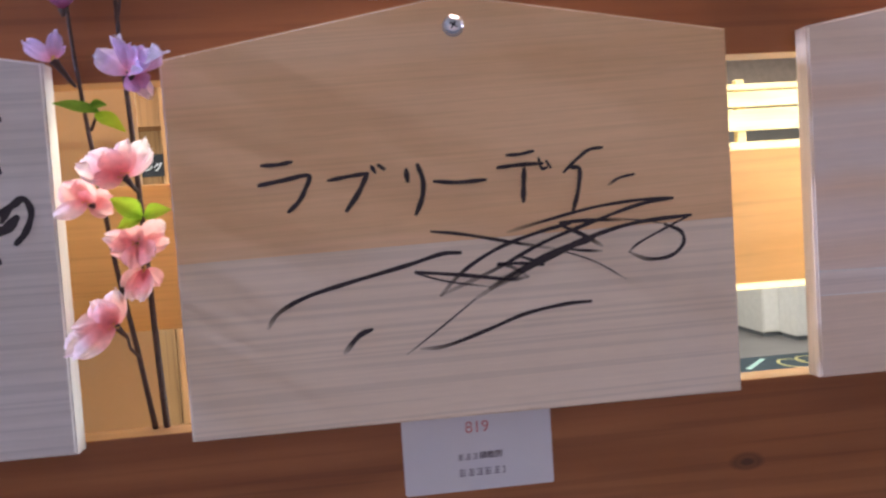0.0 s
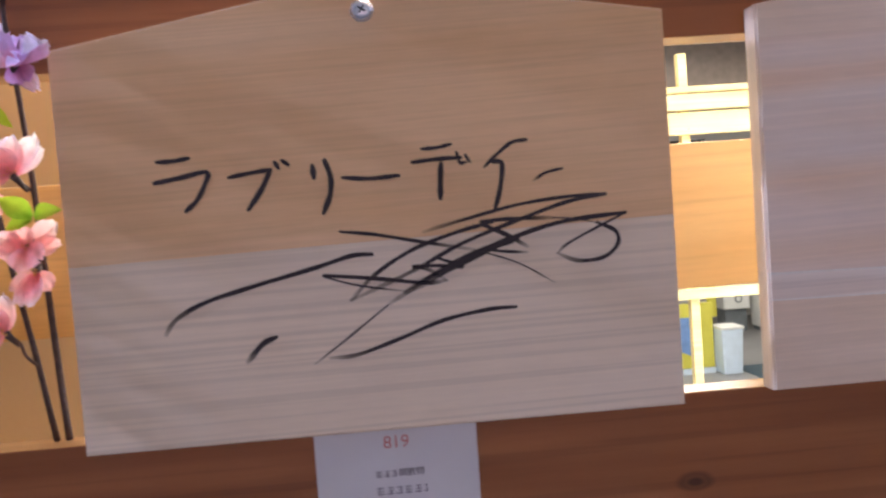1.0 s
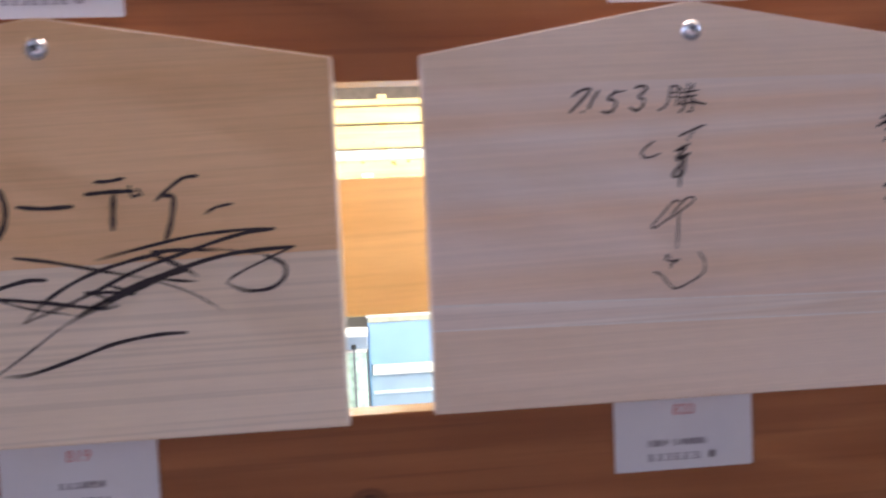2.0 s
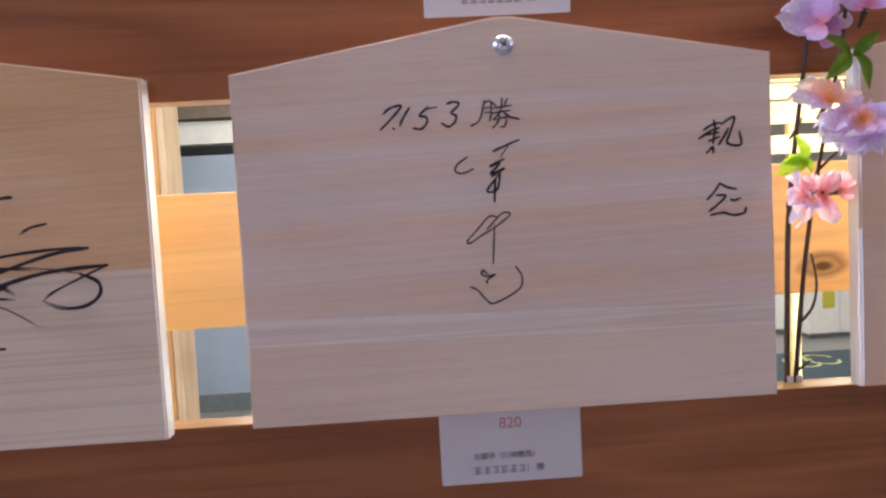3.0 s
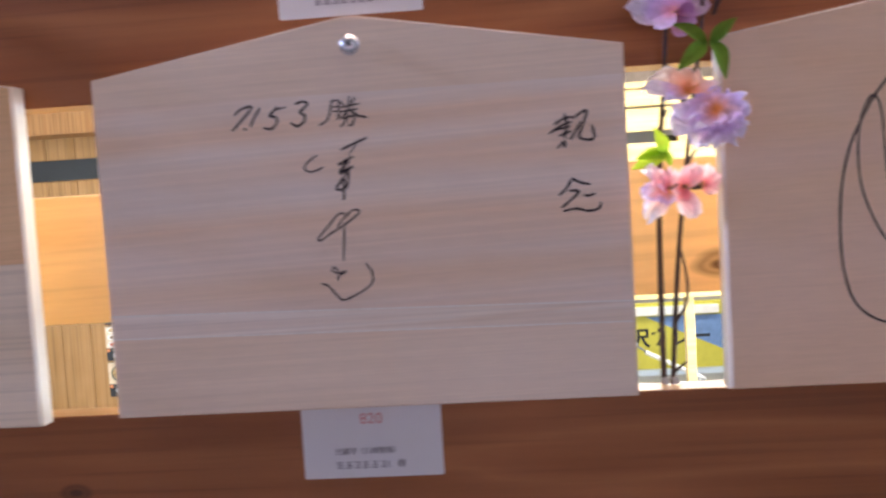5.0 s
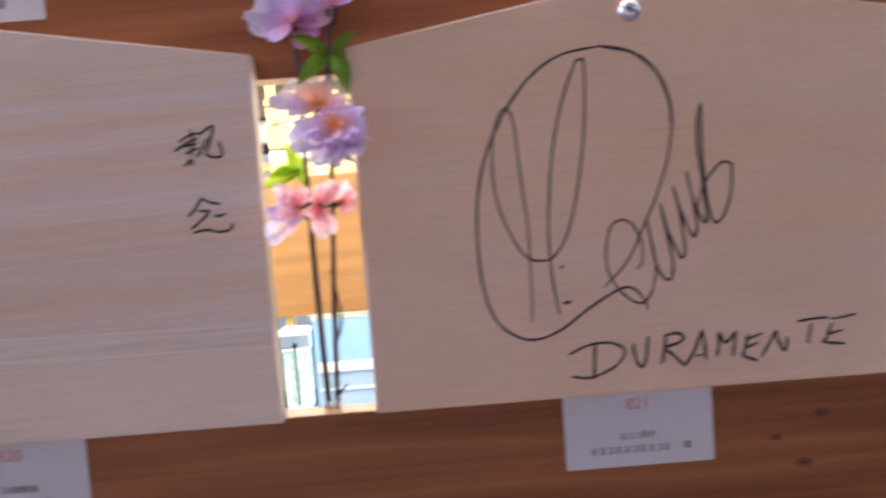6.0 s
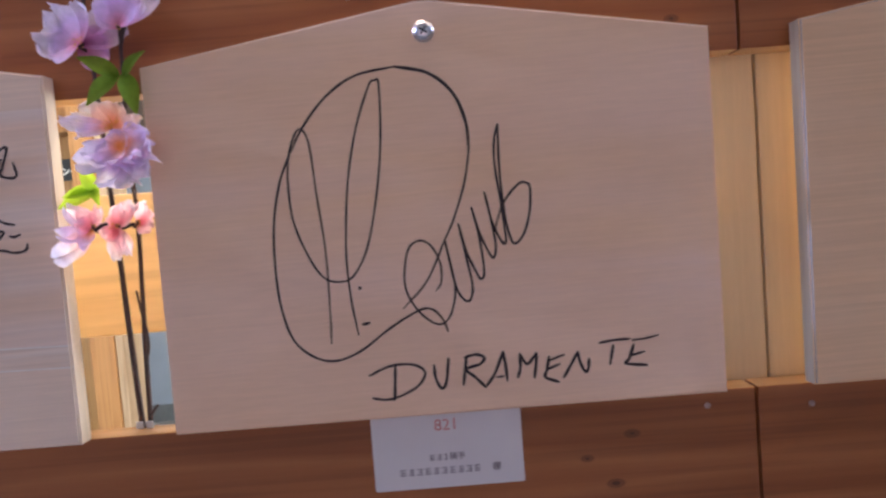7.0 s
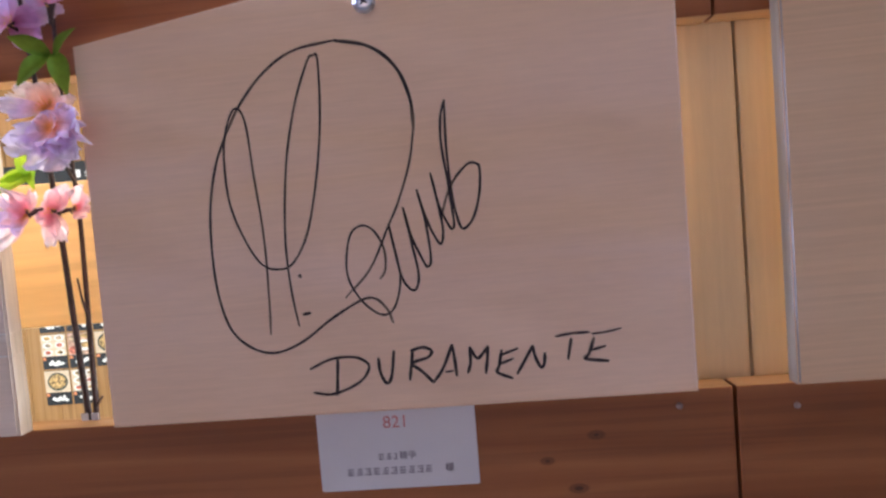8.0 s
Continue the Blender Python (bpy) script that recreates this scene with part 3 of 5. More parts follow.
pen(INK_B, "letter_win", 1.3, (155.2, 195.9), (153.3, 187.5), (150.6, 182.7), (146.2, 180.5))
pen(INK_B, "letter_win", 1.3, (155.1, 194.5), (159.1, 195.0), (159.1, 187.3), (157.8, 183.1))
pen(INK_B, "letter_win", 1.0, (155.3, 191.0), (158.5, 191.5))
pen(INK_B, "letter_win", 1.0, (155.2, 188.2), (158.4, 188.7))
pen(INK_B, "letter_win", 1.3, (160.4, 194.3), (162.5, 192.0))
pen(INK_B, "letter_win", 1.3, (169.8, 196.6), (167.5, 192.5))
pen(INK_B, "letter_win", 1.3, (160.6, 190.7), (172.1, 192.2))
pen(INK_B, "letter_win", 1.3, (160.2, 187.9), (170.9, 189.1))
pen(INK_B, "letter_win", 1.3, (166.3, 196.8), (164.8, 188.7), (160.0, 183.7))
pen(INK_B, "letter_win", 1.7, (166.6, 189.0), (170.0, 185.3), (176.4, 183.5))
pen(INK_B, "letter_win", 1.3, (161.0, 183.6), (168.2, 184.7), (167.3, 179.7), (164.7, 179.2))
pen(INK_B, "letter_win", 1.3, (164.4, 186.3), (162.7, 181.8), (159.7, 178.7))
pen(INK_B, "bracket", 1.3, (143.2, 161.8), (137.2, 157.8), (134.9, 154.0), (138.0, 151.7), (142.7, 152.5), (146.4, 154.1))
pen(INK_B, "pen_mark", 1.7, (159.0, 164.2), (165.6, 167.0), (175.8, 170.8))
pen(INK_B, "pen_mark", 1.0, (169.3, 168.3), (163.5, 160.4))
pen(INK_B, "pen_mark", 1.7, (166.0, 159.5), (156.5, 155.0), (163.0, 156.8), (157.0, 150.4), (165.7, 153.5), (157.6, 148.9))
pen(INK_B, "pen_mark", 1.7, (163.1, 151.5), (160.8, 140.9), (154.3, 140.1), (162.0, 149.8))
pen(INK_B, "pen_mark", 2.0, (159.7, 147.4), (158.7, 133.1))
pen(INK_B, "pen_mark", 1.3, (159.3, 123.7), (154.6, 124.0), (147.1, 116.4), (140.6, 109.6), (142.0, 108.0), (148.7, 112.0), (159.8, 118.3), (168.0, 124.7), (163.7, 126.0), (158.1, 121.3), (153.2, 116.1))
pen(INK_B, "pen_mark", 1.3, (158.0, 118.8), (155.8, 94.3))
pen(INK_B, "pen_mark", 1.3, (151.9, 88.0), (149.5, 90.7), (148.3, 88.5), (151.8, 86.6), (156.9, 87.7), (151.7, 84.4), (151.6, 82.2))
pen(INK_B, "bracket_end", 1.3, (140.7, 80.6), (145.3, 78.5), (150.4, 72.1), (153.9, 69.4), (159.4, 70.9), (168.6, 75.5), (173.2, 79.7), (173.5, 86.2), (170.1, 91.8))
pen(INK_B, "letter_hold", 1.7, (299.2, 177.3), (300.1, 171.2), (298.4, 162.4))
pen(INK_B, "letter_hold", 1.7, (292.6, 171.2), (298.8, 174.5), (303.5, 175.3))
pen(INK_B, "letter_hold", 1.7, (289.3, 165.7), (297.2, 170.3), (303.0, 172.1))
pen(INK_B, "letter_hold", 1.7, (294.3, 168.0), (302.2, 169.3))
pen(INK_B, "letter_hold", 1.7, (295.6, 164.0), (302.8, 166.5))
pen(INK_B, "letter_hold", 1.7, (294.0, 156.6), (298.4, 160.3), (298.3, 156.7))
pen(INK_B, "letter_hold", 1.7, (308.7, 171.8), (305.0, 165.6), (302.0, 161.5))
pen(INK_B, "letter_hold", 1.7, (303.8, 174.2), (312.5, 178.4), (308.9, 167.2), (307.4, 163.0), (311.2, 160.7), (316.6, 161.5), (315.4, 169.4))
pen(INK_B, "letter_wish", 1.7, (302.3, 137.6), (297.9, 131.4), (293.4, 127.3))
pen(INK_B, "letter_wish", 1.7, (302.0, 137.3), (306.9, 134.5), (312.6, 133.2))
pen(INK_B, "letter_wish", 1.7, (299.6, 129.9), (305.7, 129.2), (300.1, 123.8), (294.6, 119.8))
pen(INK_B, "letter_wish", 1.7, (308.8, 126.9), (311.0, 126.1), (315.3, 127.3))
pen(INK_B, "letter_wish", 1.7, (295.7, 117.5), (303.6, 118.6), (310.7, 116.8), (317.2, 117.9), (318.7, 121.4))
INK_C = {}
pen(INK_C, "pen_loop", 2.0, (167.6, 48.9), (165.0, 56.5), (158.9, 63.0), (150.6, 62.7), (133.0, 53.4), (115.0, 41.4), (99.3, 36.5), (86.1, 40.3), (75.4, 51.3), (70.0, 70.4), (68.5, 94.0), (70.0, 120.6), (75.1, 143.3), (81.8, 159.1))
pen(INK_C, "pen_loop", 2.0, (81.8, 159.1), (92.0, 176.1), (106.9, 192.6), (124.5, 203.1), (147.8, 206.7))
pen(INK_C, "pen_loop", 2.7, (147.8, 206.7), (166.9, 201.6), (180.4, 189.5), (187.0, 172.1), (187.8, 155.9))
pen(INK_C, "pen_loop", 1.7, (187.8, 155.9), (183.8, 136.8), (176.1, 116.2), (169.2, 102.7), (157.2, 79.9), (142.1, 64.8))
pen(INK_C, "pen_loop_inner", 1.7, (97.7, 47.2), (98.5, 64.7), (98.9, 101.5), (96.3, 138.1), (94.7, 163.8), (91.7, 173.6), (87.7, 173.3), (82.8, 162.3), (80.4, 146.1), (81.3, 122.9), (87.6, 102.4), (96.1, 87.3), (105.8, 83.5), (114.5, 86.8), (123.7, 102.6), (131.3, 131.7), (136.4, 163.9), (138.0, 196.7), (135.6, 199.5), (132.1, 196.6), (123.3, 174.8), (116.1, 146.2), (112.2, 116.9), (110.8, 93.8), (111.8, 70.3), (114.3, 50.9))
pen(INK_C, "pen_dot", 3.0, (116.7, 78.9), (118.0, 78.8))
pen(INK_C, "pen_dot", 2.7, (117.2, 57.1), (121.3, 57.7))
pen(INK_C, "pen_zigzag", 1.7, (162.3, 73.8), (165.7, 79.1), (165.8, 90.7), (160.8, 101.1), (154.5, 104.3), (148.2, 100.5), (144.8, 89.2), (144.5, 75.9), (150.6, 63.1), (159.8, 54.6), (166.5, 54.7), (171.2, 62.0), (173.7, 75.1), (171.5, 91.9), (169.6, 103.6))
pen(INK_C, "pen_zigzag", 2.0, (169.6, 103.6), (172.1, 86.9), (174.8, 73.4), (179.2, 66.7), (182.6, 67.7), (184.0, 75.9), (181.5, 92.7), (178.3, 112.4))
pen(INK_C, "pen_zigzag", 2.0, (178.3, 112.4), (181.8, 96.0), (187.2, 82.3), (189.5, 78.8), (191.6, 83.6), (190.1, 103.5), (186.7, 121.5))
pen(INK_C, "pen_zigzag", 2.0, (186.7, 121.5), (190.8, 105.1), (195.7, 93.1), (198.2, 91.3), (199.5, 99.4), (197.6, 114.3), (195.0, 129.9))
pen(INK_C, "pen_zigzag", 2.0, (195.0, 129.9), (198.1, 112.7), (202.9, 100.7), (205.1, 98.9), (205.8, 103.8), (204.1, 125.2), (202.2, 144.9), (202.8, 159.4), (205.6, 169.1))
pen(INK_C, "pen_zigzag", 2.0, (205.6, 169.1), (204.8, 144.6), (205.8, 118.5), (208.6, 101.9), (211.6, 98.4), (217.0, 104.4), (221.0, 117.2), (222.1, 130.1), (220.1, 133.5), (215.5, 133.3), (208.4, 126.4), (203.8, 118.7), (199.1, 106.0))
pen(INK_C, "letter_d", 2.0, (134.5, 31.0), (133.6, 21.3), (132.5, 10.1))
pen(INK_C, "letter_d", 1.7, (118.5, 25.9), (130.8, 30.7), (144.2, 30.9), (151.8, 25.9), (148.1, 18.4), (139.2, 13.4), (128.9, 10.7), (119.5, 12.2))
pen(INK_C, "letter_u", 2.0, (157.5, 29.5), (158.1, 21.0), (161.2, 15.0), (164.2, 18.9), (166.5, 32.9))
pen(INK_C, "letter_r", 2.0, (177.2, 32.7), (175.8, 24.7), (174.3, 16.0))
pen(INK_C, "letter_r", 2.0, (176.1, 32.5), (182.9, 33.9), (187.7, 31.5), (185.1, 28.0), (176.5, 25.3), (181.7, 20.2), (187.5, 13.7))
pen(INK_C, "letter_a", 2.0, (187.5, 13.7), (193.5, 21.6), (199.2, 34.3))
pen(INK_C, "letter_a", 2.0, (199.2, 34.3), (200.2, 26.2), (200.7, 16.7))
pen(INK_C, "letter_a", 1.3, (194.3, 19.2), (199.3, 19.5))
pen(INK_C, "letter_m", 2.0, (209.0, 32.2), (208.9, 23.8), (207.1, 17.9))
pen(INK_C, "letter_m", 2.0, (209.0, 32.2), (213.1, 25.8), (219.2, 32.0))
pen(INK_C, "letter_m", 2.0, (219.2, 32.0), (218.3, 24.7), (217.0, 17.1))
pen(INK_C, "letter_e", 2.0, (226.6, 29.4), (224.6, 20.9), (223.6, 16.9), (231.5, 13.3))
pen(INK_C, "letter_e", 1.7, (226.4, 26.8), (235.5, 29.7))
pen(INK_C, "letter_e", 1.7, (224.9, 21.5), (232.7, 24.3))
pen(INK_C, "letter_n", 2.0, (234.4, 15.7), (239.2, 23.1), (243.8, 30.7))
pen(INK_C, "letter_n", 2.0, (243.8, 30.7), (244.9, 24.3), (247.7, 18.4), (249.6, 20.6), (250.3, 26.2))
pen(INK_C, "letter_t", 1.7, (256.9, 35.0), (265.5, 36.0), (275.2, 36.2))
pen(INK_C, "letter_t", 2.0, (265.2, 33.0), (262.8, 21.9))
pen(INK_C, "letter_e_last", 2.0, (277.6, 32.7), (274.4, 24.3), (272.5, 21.4), (284.8, 19.5))
pen(INK_C, "letter_e_last", 1.3, (276.8, 35.1), (285.0, 35.7), (292.5, 37.1))
pen(INK_C, "letter_e_last", 1.7, (276.1, 26.1), (283.8, 27.9))
INK_Z = {}
pen(INK_Z, "brush_mark", 4.4, (305.3, 131.5), (311.5, 140.5), (318.3, 143.5), (321.5, 135.8), (317.6, 125.3), (311.9, 119.1))
pen(INK_Z, "brush_mark", 6.7, (302.5, 126.4), (307.9, 127.9), (313.8, 133.8))
pen(INK_Z, "brush_mark", 4.0, (303.2, 134.8), (309.0, 139.1), (316.1, 141.8))
pen(INK_Z, "brush_mark", 3.4, (307.7, 190.5), (309.8, 187.3))
pen(INK_Z, "brush_mark", 4.0, (304.8, 164.9), (306.9, 158.6))
pen(INK_Z, "brush_mark", 4.0, (299.5, 114.0), (302.6, 108.8))

# ---- wooden plaques ----


def plaque(x0, x1, z0, side, apex, ink, label, woods, joints=(), screw=True, low=0.0, edge=EMA_LIT_EDGE_AND_GLUE, up=0.001, nib=1.0, dry=0.0):
    """A house-shaped wooden plaque with a screw near its peak and pen strokes on its face."""
    w, h = x1 - x0, side - z0
    ob = thing("wooden_plaque", label, "plaque", "plaques on the rack", at=(x0, 0, z0))
    bm = bmesh.new()
    top = apex - z0
    outline = [(0, 0), (w, 0), (w, h), (w * 0.515, top), (w * 0.485, top), (-low * 0.3, h - low)]
    ring = [bm.verts.new((x, 0, z)) for x, z in outline]
    face = bm.faces.new(ring)
    moved = bmesh.ops.extrude_face_region(bm, geom=[face])
    bmesh.ops.translate(bm, verts=[v for v in moved["geom"] if isinstance(v, bmesh.types.BMVert)], vec=(0, 0.0135, 0))
    rims = [e for e in bm.edges if abs(e.verts[0].co.y - e.verts[1].co.y) < 0.001]
    bmesh.ops.bevel(bm, geom=rims, offset=0.0013, segments=3, affect="EDGES")
    # planks glued edge to edge, from the bottom up; a joint is its height at both ends
    cuts = [None, *joints, None]
    for material, low, high in zip(woods, cuts, cuts[1:]):
        piece = bm.copy()
        for cut, sign in ((low, -1), (high, 1)):
            if cut:
                a, c = cut[0] - z0, cut[1] - z0
                normal = Vector(((a - c) / w, 0, 1)) * sign
                geom = piece.verts[:] + piece.edges[:] + piece.faces[:]
                done = bmesh.ops.bisect_plane(piece, geom=geom, plane_co=(0, 0, a), plane_no=normal, clear_outer=True)
                bmesh.ops.holes_fill(piece, edges=[e for e in done["geom_cut"] if isinstance(e, bmesh.types.BMEdge)], sides=0)
        plank = part("plank", piece, material, ob)
        # light and shade on the rims are put into colour by the edge wood
        plank.data.materials.append(edge)
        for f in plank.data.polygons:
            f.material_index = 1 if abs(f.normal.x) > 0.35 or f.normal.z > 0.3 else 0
    bm.free()
    if screw:
        bm = bmesh.new()
        bmesh.ops.create_uvsphere(bm, u_segments=20, v_segments=10, radius=0.0058)
        for v in bm.verts:
            v.co.z *= 0.5
        bmesh.ops.delete(bm, geom=[v for v in bm.verts if v.co.z < -0.0004], context="VERTS")
        bmesh.ops.rotate(bm, verts=bm.verts[:], matrix=Matrix.Rotation(radians(90), 3, "X"))
        bmesh.ops.translate(bm, verts=bm.verts[:], vec=(w / 2, -0.0006, top - 0.018))
        head = part("screw", bm, STEEL, ob, "domed steel cross-head screw", True)
        for a in (35, 125):
            bm = box_bm(-0.0025, -0.0002, -0.0005, 0.0025, 0.0002, 0.0005)
            bmesh.ops.rotate(bm, verts=bm.verts[:], matrix=Matrix.Rotation(radians(a), 3, "Y"))
            bmesh.ops.translate(bm, verts=bm.verts[:], vec=(w / 2, -0.0034, top - 0.018))
            part("cross_slot", bm, DARK, head)
        bm = cylinder_bm(0.0062, 0.0007, 24, "y")
        bmesh.ops.translate(bm, verts=bm.verts[:], vec=(w / 2, -0.0003, top - 0.018))
        part("washer", bm, STEEL, ob, "thin steel washer", True)
    lift = -0.00015
    for glyph, strokes in ink.items():
        for tone in (INK, THIN_INK):
            chosen = [(k, s) for k, s in enumerate(strokes) if (s[0] < 1.45 and len(s[1]) < 14) == (tone is THIN_INK)]
            if not chosen:
                continue
            single = "pen" in glyph or "brush" in glyph
            bm = bmesh.new()
            for k, (width, points) in chosen:
                stroke_into(bm, [(x / 1000, z / 1000 + up) for x, z in points], width * (nib if single else 1.08) / 1000, lift, k, dry if single else 0.0)
                lift -= 0.000012
                if single:
                    part("pen_stroke", bm, tone, ob, "black pen stroke")
                    bm = bmesh.new()
            if single:
                bm.free()
            else:
                part(glyph, bm, tone, ob)
    return ob


plaque(-0.783, -0.449, 1.3955, 1.616, 1.644, INK_Z, "pale wooden plaque with thick black brush writing", [EMA_GREY], up=0.0025)
plaque(-0.3855, -0.0525, 1.3963, 1.6195, 1.645, INK_A, "pale wooden plaque with large black pen writing and a scrawl", [EMA_FINE, EMA_TAN], [(1.4990, 1.5047)], low=0.0045, dry=0.75)
plaque(0.0, 0.337, 1.3996, 1.619, 1.6475, INK_B, "pale wooden plaque with small handwritten columns in black pen", [EMA_LOW, EMA_LIT_EDGE_AND_GLUE, EMA_STREAK, EMA_LIT_EDGE_AND_GLUE, EMA_ROSE, EMA_LOW], [(1.4512, 1.4466), (1.4520, 1.4474), (1.4665, 1.4596), (1.4674, 1.4605), (1.6002, 1.6000)], edge=EMA_SIDE)
plaque(0.3935, 0.7262, 1.4010, 1.619, 1.6455, INK_C, "pale pinkish wooden plaque with looping black pen lines and capitals", [EMA_PLAIN], nib=0.86, dry=0.3)
plaque(0.7795, 1.116, 1.401, 1.619, 1.6465, {}, "pale wooden plaque beside the rail joint, its writing out of sight", [EMA_WARM], edge=EMA_SHADED_EDGE)


def add_box(bm, x0, y0, z0, x1, y1, z1):
    made = bmesh.ops.create_cube(bm, size=1.0)["verts"]
    for v in made:
        v.co = Vector((x0 + (v.co.x + 0.5) * (x1 - x0), y0 + (v.co.y + 0.5) * (y1 - y0), z0 + (v.co.z + 0.5) * (z1 - z0)))


def name_card(x0, z0, number, bars, label, words=(), h=0.0555, w=0.0935):
    """A white paper card on the rail with a red number and grey printed lines; bars are (x, z, length, height) and words (text, x, z, size) in millimetres from the lower left corner."""
    ob = thing("name_card", label, "card", "cards on the rack", at=(x0, RAIL_Y0 - 0.0009, z0))
    bm = box_bm(0, 0, 0, w, 0.0008, h)
    bmesh.ops.bevel(bm, geom=[e for e in bm.edges if abs(e.verts[0].co.y - e.verts[1].co.y) > 0.0005], offset=0.0007, segments=2, affect="EDGES")
    part("paper", bm, CARD, ob)
    if number:
        writing("number", number, 0.0102, RED_INK, ob, (w * 0.5, -0.0002, 0.0395))
    for bx, bz, length, height in bars:
        # every sign of a printed line is a stack of thin level bars with one upright
        line, x, k = bmesh.new(), bx, 0
        while x < bx + length:
            step = min(height * 0.84, bx + length - x)
            for f, inset in ((0.08, 0.0), (0.42, 0.14 * (k % 3)), (0.80, 0.1 * ((k * 5) % 3))):
                add_box(line, (x + inset * height) / 1000, -0.00015, (bz + f * height) / 1000, (x + step) / 1000, 0.0, (bz + (f + 0.15) * height) / 1000)
            u = x + step * (0.3 + 0.2 * ((k * 7) % 3))
            add_box(line, u / 1000, -0.00014, bz / 1000, (u + 0.13 * height) / 1000, 0.0, (bz + 0.97 * height) / 1000)
            x += height * 1.12
            k += 1
        part("print_bar", line, GREY_INK, ob)
    for text, tx, tz, size in words:
        writing("print", text, size / 1000, DARK_PRINT, ob, (tx / 1000, -0.0002, tz / 1000), bold=0.00004)
    return ob


name_card(-0.265, 1.3455, "819", [(34, 19.3, 12, 4.0), (34, 9, 29, 4.8)], "white paper card with a red number under a plaque", [("調教師", 54.5, 21.3, 5.0)])
name_card(0.117, 1.3487, "820", [(22, 6, 35, 5.2)], "white paper card with a red number and two printed lines", [("元騎手（川崎競馬）", 43.5, 17.8, 4.9), ("様", 65.5, 8.6, 5.6)])
name_card(0.5085, 1.3505, "821", [(35, 17.3, 11, 4.0), (16, 8.5, 50, 4.6)], "white paper card with a red number and two printed lines", [("騎手", 52.5, 19.3, 5.0), ("様", 76.5, 10.8, 5.4)])
for x0, z0 in ((-0.2675, 1.6487), (0.1215, 1.6518), (0.5135, 1.6535)):
    name_card(x0, z0, "", [(24, 7.5, 38, 5.0)], "white paper card on the upper rail", [("様", 68.5, 10.0, 5.6)])

# paper sheet hung on the far side of the rack
bk = thing("paper_sheet", "thin cream paper sheet hung behind the rack, lit through", "paper", at=(-0.80, 0.1145, 1.33))
part("sheet", box_bm(0, 0, 0, 0.364, 0.0006, 0.31), PAPER, bk)
part("folded_strip", box_bm(0.0, -0.0006, 0.252, 0.349, -0.0001, 0.2565), PAPER, bk)

# ---- cloth blossom branches ----


def petal_mesh(name, length, width, cup, seed, material, frill=1.0):
    rng = random.Random(seed)
    bm = bmesh.new()
    nu, nv = 9, 16
    grid = []
    p1, p2 = rng.uniform(0, 6), rng.uniform(0, 6)
    for i in range(nu + 1):
        u = i / nu
        half = width / 2 * (math.sin(math.pi / 2 * (0.12 + 0.88 * min(1.0, u / 0.55))) ** 0.8 if u < 0.55 else math.sqrt(1 - ((u - 0.55) / 0.475) ** 2.8))
        row = []
        for j in range(nv + 1):
            v = 2 * j / nv - 1
            edge = 1 - frill * (0.14 * abs(math.sin(2.6 * v + p1)) * u + 0.05 * u * math.sin(9 * v + p2))
            ruffle = frill * (0.16 * length * u * u * math.sin(4.6 * v + p2) + 0.10 * length * u ** 3 * math.sin(10 * v + p1))
            row.append(bm.verts.new((length * u * edge * (1 - 0.10 * v * v), half * v, cup * length * (u ** 1.6) * 0.7 + cup * half * v * v * 0.6 + ruffle)))
        grid.append(row)
    for a, b in zip(grid, grid[1:]):
        for j in range(nv):
            bm.faces.new((a[j], a[j + 1], b[j + 1], b[j]))
    return mesh_of(name, bm, material, True)


def blossom(parent, at, facing, size, material, petals=5, cup=0.5, layers=1, seed=0, calyx=True):
    """A cloth flower: a heart of stamens that carries its petals."""
    rng = random.Random(seed)
    turn = Vector(facing).to_track_quat("Z", "Y").to_matrix().to_4x4()
    bm = bmesh.new()
    for k in range(14):
        a, r = rng.uniform(0, 2 * math.pi), rng.uniform(0.02, 0.30) * size
        tip = Vector((r * math.cos(a), r * math.sin(a), size * rng.uniform(0.22, 0.4)))
        bmesh.ops.create_icosphere(bm, subdivisions=1, radius=size * 0.035, matrix=Matrix.Translation(tip))
        foot = Vector((tip.x * 0.2, tip.y * 0.2, 0))
        w = Vector((size * 0.012, 0, 0))
        bm.faces.new([bm.verts.new(c) for c in (foot - w, foot + w, tip + w, tip - w)])
    heart = part("flower", bm, STAMEN, parent)
    heart.matrix_local = Matrix.Translation(at) @ turn
    for layer in range(layers):
        for k in range(petals):
            s = size * (1.0 - 0.28 * layer) * rng.uniform(0.9, 1.1)
            me = petal_mesh("petal", s, s * rng.uniform(1.15, 1.45), cup + 0.35 * layer + rng.uniform(-0.15, 0.15), seed * 31 + k + layer * 7, material)
            ob = new("petal", me)
            ob.parent = heart
            ob.matrix_local = Matrix.Rotation(2 * math.pi * (k + 0.5 * layer) / petals + rng.uniform(-0.15, 0.15), 4, "Z") @ Matrix.Rotation(-rng.uniform(-0.12, 0.28), 4, "Y") @ Matrix.Translation((0, 0, 0.0006 * layer))
    if calyx:
        bm = bmesh.new()
        bmesh.ops.create_cone(bm, cap_ends=True, segments=10, radius1=size * 0.07, radius2=size * 0.17, depth=size * 0.30, matrix=Matrix.Translation((0, 0, -size * 0.15)))
        part("calyx", bm, STEM, heart, "dark brown calyx", True)
    return heart


